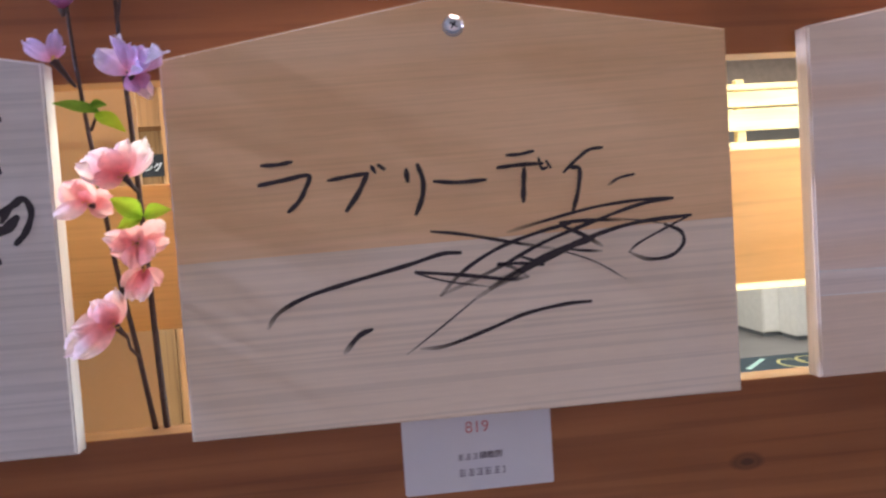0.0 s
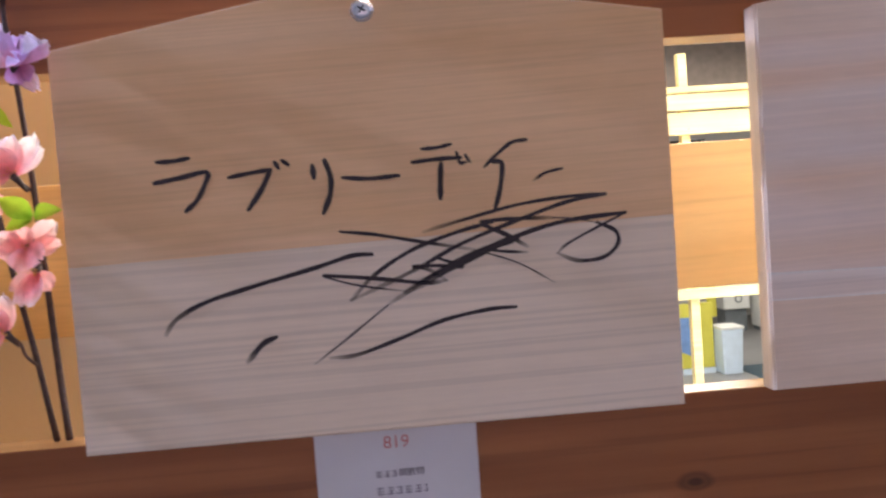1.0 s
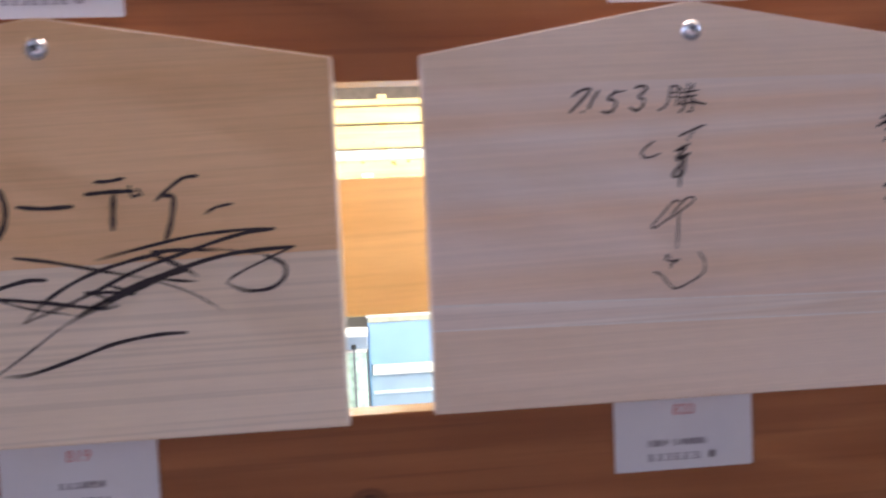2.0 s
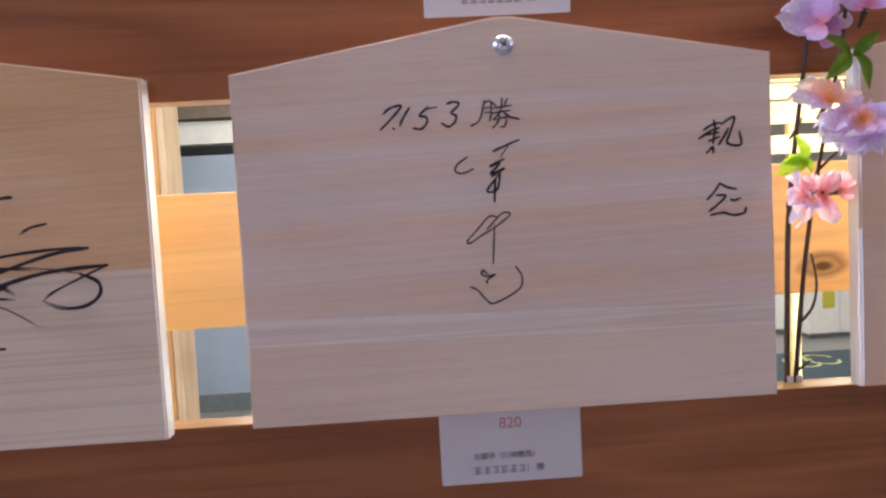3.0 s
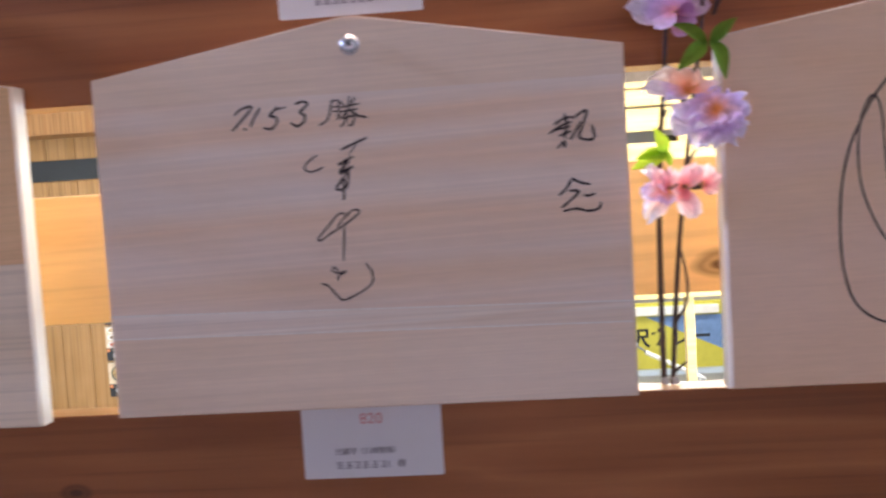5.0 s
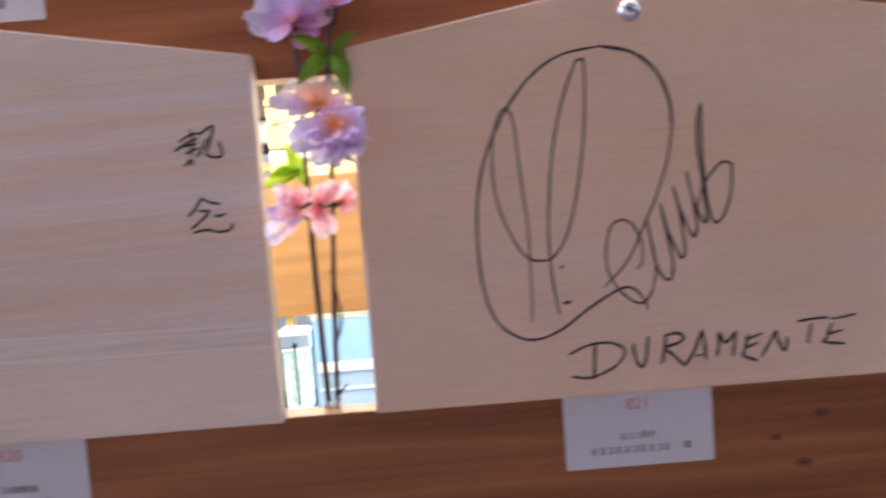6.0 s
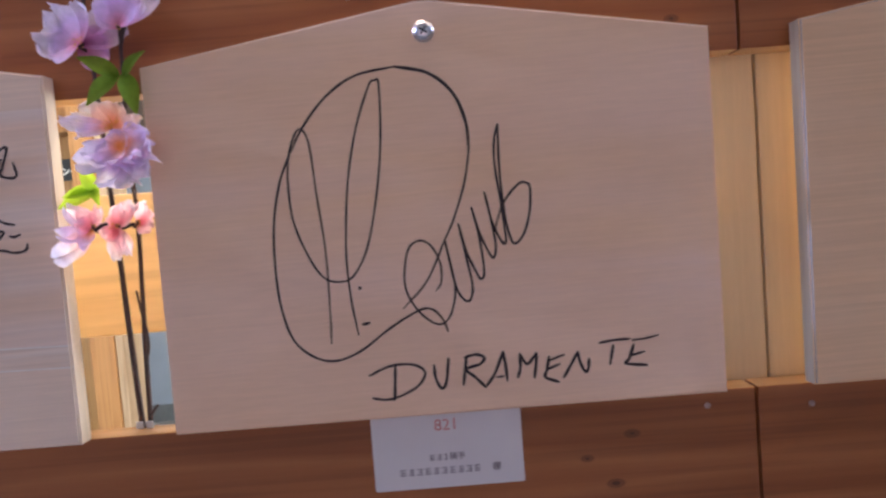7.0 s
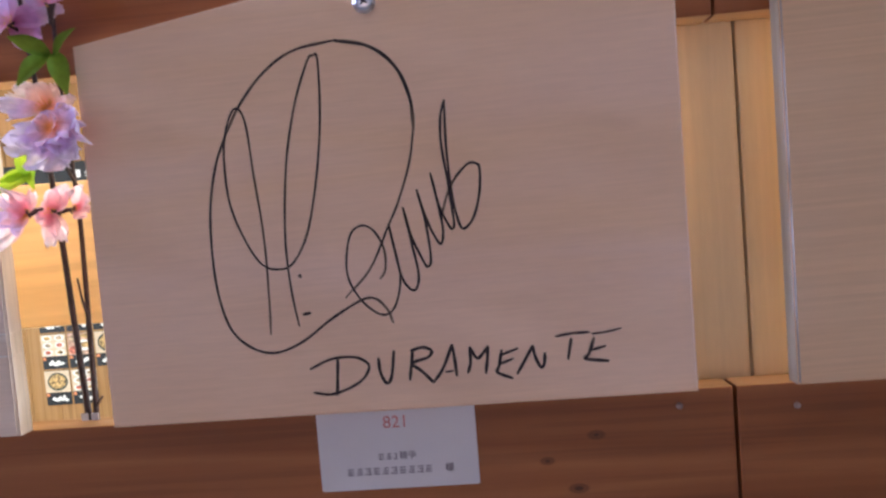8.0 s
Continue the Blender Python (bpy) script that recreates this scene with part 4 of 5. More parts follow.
def flower(parent, at, material, petals, calyx=None, ruffle=1.0, heart=0.5, seed=0, up=0.15, aside=0.0):
    """A cloth flower seen from its side: each petal has its own angle, length, width and lean toward the aisle (and, at times, its own cloth)."""
    rng = random.Random(seed)
    bm = bmesh.new()
    reach = heart * sum(p[1] for p in petals) / len(petals)
    for k in range(12):
        a, r = rng.uniform(0, 2 * math.pi), rng.uniform(0.1, 0.7) * reach
        tip = Vector((r * math.cos(a), -rng.uniform(0.3, 0.8) * reach, r * math.sin(a) + 0.1 * reach))
        bmesh.ops.create_icosphere(bm, subdivisions=1, radius=0.0005, matrix=Matrix.Translation(tip))
        w = Vector((0.00018, 0, 0))
        bm.faces.new([bm.verts.new(c) for c in (-w, w, tip + w, tip - w)])
    ob = part("flower", bm, STAMEN, parent)
    ob.matrix_local = Matrix.Translation(on(parent, at))
    for k, (angle, length, width, lean, *cloth) in enumerate(petals):
        tone = cloth[0] if cloth else material
        a = radians(angle)
        lean += 45 * aside * max(0.0, -math.cos(a), math.sin(a))  # petals folded back toward the lamps
        piece = new("petal", petal_mesh("petal", length / math.cos(radians(lean)), width, rng.uniform(0.1, 0.35), seed * 31 + k, tone, ruffle))
        piece.parent = ob
        b = radians(lean)
        x = Vector((math.cos(a) * math.cos(b), -math.sin(b), math.sin(a) * math.cos(b)))
        z = Vector((aside + rng.uniform(-0.35, 0.35), -1.0, up + rng.uniform(-0.1, 0.25)))
        z = (z - x * z.dot(x)).normalized()
        piece.matrix_local = Matrix.Translation((0, -0.0005 * k, 0)) @ Matrix((x, z.cross(x), z)).transposed().to_4x4()
    if calyx:
        bm = tube_bm([(0, 0, 0), tuple(c * 0.3 for c in calyx), calyx], (0.0028, 0.0009), 10, 3)
        part("calyx", bm, STEM, ob, "dark brown calyx", True)
    return ob


def leaf(parent, at, direction, length, material, seed=0, wide=0.30):
    rng = random.Random(seed)
    bm = bmesh.new()
    grid = []
    for i in range(9):
        u = i / 8
        half = length * wide * math.sin(math.pi * u ** 0.85) + 0.0003
        grid.append([bm.verts.new((length * u, half * v, abs(v) * half * 0.45 - 0.22 * length * u * u + 0.015 * length * math.sin(9 * u + seed))) for v in (-1, -0.5, 0, 0.5, 1)])
    for a, b in zip(grid, grid[1:]):
        for j in range(4):
            bm.faces.new((a[j], a[j + 1], b[j + 1], b[j]))
    ob = part("leaf", bm, material, parent, smooth=True)
    x = Vector(direction).normalized()
    z = Vector((rng.uniform(-0.35, 0.35), -1.0, 0.45))
    z = (z - x * z.dot(x)).normalized()
    y = z.cross(x)
    ob.matrix_local = Matrix.Translation(at) @ Matrix((x, y, z)).transposed().to_4x4()
    return ob


def branch(label, points, radii):
    foot = points[0]
    ob = thing("blossom_branch", label, "artificial flower", "cloth blossom branches", at=foot)
    part("stem", tube_bm([tuple(a - b for a, b in zip(p, foot)) for p in points], radii), STEM, ob, smooth=True)
    ob["foot"] = foot
    return ob


def on(ob, p):
    return tuple(a - b for a, b in zip(p, ob.location))


def twig(ob, points, radii=(0.0011, 0.0007)):
    part("twig", tube_bm([on(ob, p) for p in points], radii, 6, 4), STEM, ob, smooth=True)


# first gap: two branches
b = branch("artificial blossom branch with pink and lavender cloth flowers on the rail", [(-0.4145, 0.030, 1.3985), (-0.4205, 0.027, 1.45), (-0.4270, 0.023, 1.50), (-0.4305, 0.014, 1.56), (-0.4325, 0.008, 1.60), (-0.4335, 0.002, 1.64), (-0.4330, -0.003, 1.70), (-0.4310, -0.007, 1.77)], (0.0018, 0.0008))
flower(b, (-0.4399, -0.0060, 1.6154), LAVENDER, [(151, 0.0171, 0.0108, 15), (80, 0.0169, 0.0091, 5), (50, 0.0101, 0.0070, -10)], (0.0093, 0.003, -0.0144), ruffle=0.5, heart=0.25, seed=1, up=0.6, aside=-0.2)
blossom(b, on(b, (-0.433, -0.006, 1.643)), (0.1, -0.3, 1.0), 0.0135, MAGENTA, 5, 1.1, seed=2)
flower(b, (-0.4327, 0.0060, 1.5377), CORAL, [(10, 0.0124, 0.0128, -20), (-29, 0.0142, 0.0124, -10), (136, 0.0169, 0.0166, 10), (95, 0.0142, 0.0145, 15), (-152, 0.0182, 0.0108, 20, PINK), (63, 0.0088, 0.0103, 30)], (0.0074, 0.003, -0.0092), ruffle=0.35, heart=0.3, seed=3)
flower(b, (-0.4237, 0.0040, 1.4670), CORAL, [(79, 0.0225, 0.0132, 0), (119, 0.0196, 0.0145, 10), (177, 0.0217, 0.0166, 10), (103, 0.0175, 0.0145, 25), (-151, 0.0285, 0.0186, 15), (-138, 0.0246, 0.0145, 25)], (0.0057, 0.003, -0.0088), ruffle=0.4, heart=0.25, seed=4)
twig(b, [(-0.4187, 0.0240, 1.4447), (-0.4213, 0.0180, 1.4514), (-0.4206, 0.0120, 1.4597), (-0.4260, 0.0080, 1.4660)])
twig(b, [(-0.4293, 0.0100, 1.5794), (-0.4259, 0.0060, 1.5832), (-0.4231, 0.0040, 1.5874)])
twig(b, [(-0.4293, 0.0200, 1.5293), (-0.4316, 0.0110, 1.5343)])
leaf(b, on(b, (-0.4215, 0.0030, 1.5879)), (-0.95, -0.36, 0.31), 0.0236, DARK_LEAF, 1, 0.14)
leaf(b, on(b, (-0.4269, 0.0040, 1.5919)), (1.00, -0.36, 0.04), 0.0098, DARK_LEAF, 6)
leaf(b, on(b, (-0.4241, 0.0030, 1.5873)), (0.88, -0.36, -0.47), 0.0201, LEAF, 2, 0.22)
# unseen flowers added on the tips above the rail, to shade the plaque
for bx, bz, tone, n in ((-0.430, 1.728, PINK, 32), (-0.431, 1.765, LAVENDER, 33)):
    blossom(b, on(b, (bx, -0.012, bz)), (random.Random(n).uniform(-0.6, 0.6), -0.5, 0.7), 0.0195, tone, 5, 0.5, 2, seed=n)
b = branch("artificial blossom branch with coral and lavender cloth flowers and green leaves", [(-0.4080, 0.031, 1.3985), (-0.4088, 0.027, 1.45), (-0.4090, 0.023, 1.50), (-0.4088, 0.017, 1.56), (-0.4080, 0.009, 1.602), (-0.4070, 0.001, 1.635), (-0.4055, -0.004, 1.70), (-0.4030, -0.008, 1.79)], (0.0021, 0.0009))
# the low MAGENTA petal puts the dark shade behind the flower into cloth colour
flower(b, (-0.3985, -0.0100, 1.6064), LAVENDER, [(150, 0.0220, 0.0190, 5), (35, 0.0185, 0.0140, -25, MAGENTA), (-70, 0.0095, 0.0150, -30, MAGENTA), (-60, 0.0140, 0.0100, -40, PINK), (98, 0.0207, 0.0095, 10), (62, 0.0150, 0.0150, 20), (28, 0.0180, 0.0170, 25), (14, 0.0262, 0.0085, 30), (-8, 0.0130, 0.0110, 40)], (-0.0041, 0.003, -0.0102), ruffle=0.8, heart=0.2, seed=6, up=0.35, aside=-0.2)
flower(b, (-0.4109, 0.0020, 1.5511), CORAL, [(56, 0.0244, 0.0128, -15, PINK), (40, 0.0203, 0.0116, -20, PINK), (79, 0.0211, 0.0124, 0), (167, 0.0247, 0.0174, 10), (142, 0.0212, 0.0178, 15), (108, 0.0161, 0.0174, 25), (-168, 0.0147, 0.0124, 25)], (0.0058, 0.003, -0.0093), ruffle=0.35, heart=0.3, seed=7)
flower(b, (-0.4074, 0.0060, 1.5117), CORAL, [(40, 0.0192, 0.0137, -15), (-1, 0.0174, 0.0124, -10), (162, 0.0190, 0.0124, 0), (113, 0.0125, 0.0145, -5), (-169, 0.0153, 0.0137, 5), (-104, 0.0145, 0.0132, 15), (-35, 0.0141, 0.0149, 25)], (0.0020, 0.003, 0.0069), ruffle=0.45, heart=0.3, seed=8)
flower(b, (-0.4053, 0.0070, 1.4979), CORAL, [(-133, 0.0165, 0.0145, 0), (-112, 0.0200, 0.0145, 10), (-88, 0.0198, 0.0137, 15), (-51, 0.0136, 0.0124, 5)], (0.0006, 0.003, 0.0084), ruffle=0.45, heart=0.3, seed=9)
twig(b, [(-0.4098, 0.0200, 1.5428), (-0.4127, 0.0080, 1.5496)])
twig(b, [(-0.4060, 0.000, 1.640), (-0.4020, -0.003, 1.660), (-0.4030, -0.004, 1.690)], (0.0009, 0.0007))
leaf(b, on(b, (-0.4034, 0.0040, 1.5283)), (-0.79, -0.36, 0.61), 0.0191, LEAF, 3)
leaf(b, on(b, (-0.4030, 0.0040, 1.5283)), (0.97, -0.36, 0.25), 0.0163, LEAF, 4)
leaf(b, on(b, (-0.4042, 0.0050, 1.5272)), (-0.96, -0.36, -0.28), 0.0139, LEAF, 5)
# more added tip flowers, out of view, for their shadows
for bx, bz, tone, n in ((-0.404, 1.712, LAVENDER, 35), (-0.400, 1.748, PINK, 36), (-0.403, 1.788, LAVENDER, 37)):
    blossom(b, on(b, (bx, -0.012, bz)), (random.Random(n).uniform(-0.6, 0.6), -0.5, 0.7), 0.0195, tone, 5, 0.5, 2, seed=n)

# third gap: two branches
b = branch("artificial blossom branch with pink and lavender cloth flowers, taped upright", [(0.3605, 0.032, 1.3985), (0.3600, 0.029, 1.45), (0.3600, 0.025, 1.51), (0.3615, 0.018, 1.56), (0.3635, 0.011, 1.60), (0.3645, 0.004, 1.64), (0.3660, -0.003, 1.70), (0.3670, -0.007, 1.78)], (0.0021, 0.0009))
flower(b, (0.3584, -0.0020, 1.5280), PINK, [(140, 0.0194, 0.0145, 5), (-162, 0.0187, 0.0166, 15, LILAC), (113, 0.0126, 0.0137, -5), (71, 0.0136, 0.0103, -10), (-126, 0.0263, 0.0145, 10), (-105, 0.0125, 0.0108, 30, LILAC), (153, 0.0082, 0.0124, 35)], (0.0074, 0.003, 0.0024), ruffle=1.3, heart=0.35, seed=11, up=0.6, aside=-0.2)
flower(b, (0.3753, 0.0020, 1.5866), PEACH, [(157, 0.0250, 0.0190, 0), (125, 0.0162, 0.0166, -10), (66, 0.0133, 0.0137, -10), (13, 0.0184, 0.0124, 0), (-7, 0.0172, 0.0103, 10), (176, 0.0307, 0.0095, 15, LILAC), (-161, 0.0201, 0.0116, 30, LILAC)], (-0.0062, 0.003, -0.0111), ruffle=0.8, heart=0.4, seed=12, up=0.6, aside=-0.25)
flower(b, (0.3647, -0.0070, 1.6326), LAVENDER, [(58, 0.0281, 0.0253, -30, MAGENTA), (24, 0.0242, 0.0253, -25, MAGENTA), (-32, 0.0157, 0.0212, -25, MAGENTA), (85, 0.0240, 0.0222, 5), (116, 0.0254, 0.0243, 10), (166, 0.0276, 0.0232, 10), (-149, 0.0178, 0.0212, 20)], (0.0037, 0.003, -0.0059), ruffle=0.6, heart=0.3, seed=14, up=0.35, aside=-0.45)
# added above the rail, unseen, to take light off the next plaque
for bx, bz, tone, n in ((0.370, 1.748, PINK, 42), (0.367, 1.782, LAVENDER, 43)):
    blossom(b, on(b, (bx, -0.012, bz)), (random.Random(n).uniform(-0.6, 0.6), -0.5, 0.7), 0.0195, tone, 5, 0.5, 2, seed=n)
twig(b, [(0.3605, 0.022, 1.565), (0.3650, 0.014, 1.578)])
twig(b, [(0.3600, 0.026, 1.52), (0.3540, 0.012, 1.526)])
leaf(b, on(b, (0.3605, 0.0040, 1.5482)), (-0.33, -0.36, 0.94), 0.0192, LEAF, 10, 0.22)
leaf(b, on(b, (0.3601, 0.0030, 1.5490)), (-0.96, -0.36, -0.27), 0.0228, LEAF, 11, 0.22)
leaf(b, on(b, (0.3590, 0.0030, 1.5506)), (-0.99, -0.36, -0.10), 0.0177, LEAF, 12, 0.22)
leaf(b, on(b, (0.3599, 0.0020, 1.5515)), (0.24, -0.36, -0.97), 0.0103, LEAF, 13, 0.22)
b = branch("artificial blossom branch with a large lavender cloth flower and dark leaves", [(0.3660, 0.031, 1.3985), (0.3690, 0.028, 1.45), (0.3720, 0.025, 1.49), (0.3755, 0.020, 1.53), (0.3805, 0.007, 1.59), (0.3845, 0.000, 1.63), (0.3880, -0.004, 1.70), (0.3900, -0.008, 1.76)], (0.0018, 0.0008))
flower(b, (0.3858, -0.0090, 1.5726), LILAC, [(46, 0.0138, 0.0183, -5), (98, 0.0101, 0.0183, -5), (146, 0.0150, 0.0183, -5), (-176, 0.0248, 0.0196, 0), (-147, 0.0271, 0.0205, 5), (-118, 0.0267, 0.0209, 5), (-90, 0.0256, 0.0209, 5), (-60, 0.0249, 0.0205, 5), (-28, 0.0218, 0.0205, 0), (6, 0.0188, 0.0183, 0), (-150, 0.0201, 0.0173, 22), (-117, 0.0150, 0.0183, 28), (-74, 0.0149, 0.0183, 28), (-40, 0.0163, 0.0160, 22), (39, 0.0078, 0.0113, 15), (142, 0.0098, 0.0113, 15)], (-0.0002, 0.003, -0.0194), ruffle=1.3, heart=0.36, seed=16, up=0.35, aside=-0.4)
flower(b, (0.3697, 0.0040, 1.5275), PINK, [(58, 0.0186, 0.0124, -10), (39, 0.0187, 0.0116, -10), (76, 0.0151, 0.0103, 0), (156, 0.0075, 0.0145, 5), (-129, 0.0095, 0.0145, 10), (-82, 0.0209, 0.0128, 10), (-65, 0.0199, 0.0103, 0)], (0.0096, 0.003, 0.0016), ruffle=0.6, heart=0.3, seed=17, up=0.6)
flower(b, (0.3827, 0.0060, 1.5289), PINK, [(72, 0.0145, 0.0116, 0), (25, 0.0125, 0.0124, 10), (-29, 0.0101, 0.0116, 15)], (-0.0052, 0.003, -0.0017), ruffle=0.6, heart=0.3, seed=18, up=0.6)
flower(b, (0.3911, -0.0120, 1.6398), LAVENDER, [(110, 0.0222, 0.0227, -25), (52, 0.0255, 0.0227, -25), (79, 0.0232, 0.0227, -15), (126, 0.0176, 0.0192, 10), (29, 0.0209, 0.0177, 10), (96, 0.0186, 0.0227, 20), (58, 0.0196, 0.0217, 20)], (-0.0026, 0.003, -0.0108), ruffle=0.5, heart=0.2, seed=19, up=0.35, aside=-0.4)
twig(b, [(0.3688, 0.027, 1.441), (0.3735, 0.022, 1.451), (0.3748, 0.019, 1.462), (0.3735, 0.017, 1.474), (0.3712, 0.018, 1.488)])
# unseen tip flowers again, added as shadow casters
for bx, bz, tone, n in ((0.388, 1.726, LAVENDER, 45), (0.391, 1.762, PINK, 46)):
    blossom(b, on(b, (bx, -0.012, bz)), (random.Random(n).uniform(-0.6, 0.6), -0.5, 0.7), 0.0195, tone, 5, 0.5, 2, seed=n)
twig(b, [(0.3770, 0.018, 1.543), (0.3825, -0.005, 1.560)])
twig(b, [(0.3665, 0.030, 1.406), (0.3740, 0.026, 1.414)])
leaf(b, on(b, (0.3849, -0.0060, 1.6128)), (-0.81, -0.36, 0.59), 0.0248, DARK_LEAF, 20, 0.20)
leaf(b, on(b, (0.3846, -0.0070, 1.6146)), (-0.76, -0.36, -0.65), 0.0248, DARK_LEAF, 22, 0.20)
leaf(b, on(b, (0.3865, -0.0060, 1.6121)), (0.65, -0.36, 0.76), 0.0205, DARK_LEAF, 21, 0.20)
leaf(b, on(b, (0.3872, -0.0060, 1.6160)), (0.33, -0.36, -0.94), 0.0260, DARK_LEAF, 23, 0.20)
for tx in (0.3605, 0.3668):
    tape = thing("tape_strip", "clear tape strip holding a branch foot on the rail", "tape", at=(tx, 0.0288, 1.3990))
    part("strip", box_bm(-0.0022, -0.0014, 0, 0.0022, -0.0006, 0.0045, 0.0003), TAPE, tape)

# ---- far timber frame ----
FY = 3.0
fr = thing("timber_frame", "pale pine frame of level planks and thin posts under bright light", "rack", at=(0, FY, FLOOR))
for z0, z1 in ((1.968, 2.045), (1.848, 1.956), (1.70, 1.79), (1.035, 1.085)):
    part("plank", box_bm(-0.33, 0, z0 - FLOOR, 2.3, 0.03, z1 - FLOOR, 0.003), PINE, fr)
part("cap_strip", box_bm(-0.33, -0.014, 2.052 - FLOOR, 2.3, 0.03, 2.080 - FLOOR, 0.003), PINE, fr, "narrow cap strip over the top plank")
part("infill_strip", box_bm(-0.33, 0.006, 1.794 - FLOOR, 0.75, 0.026, 1.838 - FLOOR, 0.002), WHITE, fr, "white strip between two planks")
for kx, kz, kr in ((-0.106, 1.781, 0.007), (0.041, 1.776, 0.009), (0.050, 1.767, 0.006), (0.114, 1.779, 0.007), (0.40, 1.752, 0.010)):
    bm = cylinder_bm(kr, 0.0014, 14, "y")
    bmesh.ops.scale(bm, verts=bm.verts[:], vec=(1.5, 1, 0.8))
    bmesh.ops.translate(bm, verts=bm.verts[:], vec=(kx, -0.0004, kz - FLOOR))
    part("knot", bm, STALL_BEAM, fr, "small brown knot")
part("cloth_scrap", box_bm(-0.112, -0.006, 1.708 - FLOOR, -0.058, -0.0006, 1.726 - FLOOR, 0.002), LAVENDER, fr, "small violet scrap on the plank edge")
nail_rng = random.Random(8)
for k in range(16):
    bm = cylinder_bm(0.0055, 0.002, 10, "y")
    bmesh.ops.translate(bm, verts=bm.verts[:], vec=(-0.25 + 0.165 * k + nail_rng.uniform(-0.04, 0.04), -0.001, (1.985, 1.875, 1.94, 1.765)[k % 4] - FLOOR))
    part("nail", bm, STRIP, fr, "dark nail head")
part("cable", tube_bm([(-0.30, -0.004, 1.975 - FLOOR), (-0.335, -0.02, 1.945 - FLOOR), (-0.375, -0.01, 1.925 - FLOOR), (-0.40, 0.0, 1.87 - FLOOR), (-0.395, 0.01, 1.80 - FLOOR)], (0.006, 0.005)), WHITE, fr, "white cable tied to the post", True)
for i in range(7):
    x = -0.41 + 0.41 * i if i else -0.308
    tall = i in (0, 4)
    part("post", box_bm(x - 0.022, 0.031, (0 if i in (0, 4, 6) else 2.0), x + 0.022, 0.07, (2.5 if tall else 2.36), 0.002), PINE, fr)
# small dark goods seen between the planks
for i, (x, w, h) in enumerate(((-0.2, 0.06, 0.022), (0.0, 0.05, 0.03), (0.15, 0.09, 0.02), (0.62, 0.12, 0.04), (1.25, 0.2, 0.04))):
    box_thing = thing("storage_box", "small dark box on a plank of the pine frame", "box", "dark boxes", at=(x, FY + 0.09, FLOOR))
    part("body", box_bm(-w / 2, 0, 2.04, w / 2, 0.08, 2.04 + h, 0.004), BLACK, box_thing)
shelf = thing("shelf_board", "pale pine shelf behind the frame", "shelf", at=(0.9, FY + 0.071, FLOOR))
part("board", box_bm(-1.3, 0, 2.0, 1.4, 0.14, 2.0395, 0.002), PINE, shelf)

# ---- food stall front ----
SY = 3.42
st = thing("food_stall", "wooden food stall front of upright boards with a black sign", "stall", at=(-2.6, SY, FLOOR))
n = 22
for i in range(n):
    x0 = -2.3 + i * (3.72 / n)
    part("wall_board", box_bm(x0, 0, 0, x0 + 3.72 / n - 0.003, 0.03, 2.75, 0.002), STALL, st)
part("header_beam", box_bm(-2.3, -0.16, 2.31, 1.32, -0.001, 2.50, 0.004), STALL_BEAM, st)
part("side_post", box_bm(1.324, -0.22, 0, 1.4485, 0.02, 2.85, 0.003), STALL_BEAM, st)
part("side_post", box_bm(1.45, -0.21, 0, 1.492, 0.02, 2.85, 0.003), JAMB, st)
part("counter", box_bm(-2.3, -0.001, 2.80, 1.32, 0.3, 2.86, 0.003), STALL_BEAM, st)
sign = thing("shop_sign", "long black sign board with white lettering on the stall", "sign", at=(-2.0, SY - 0.012, 1.88))
part("board", box_bm(-0.35, 0, -0.058, 0.72, 0.011, 0.058, 0.002), BLACK, sign)
writing("lettering", "ダイニング", 0.0465, WHITE, sign, (0.543, -0.0006, -0.012), bold=0.0012)
part("print_bar", box_bm(0.365, -0.0008, -0.032, 0.405, -0.0002, 0.010), WHITE, sign)


def disc_into(bm, x, y, z, rx, rz, segments=18):
    verts = [bm.verts.new((x + rx * math.cos(2 * math.pi * k / segments), y, z + rz * math.sin(2 * math.pi * k / segments))) for k in range(segments)]
    bm.faces.new(verts)


def disc_bm(x, y, z, rx, rz):
    bm = bmesh.new()
    disc_into(bm, x, y, z, rx, rz)
    return bm


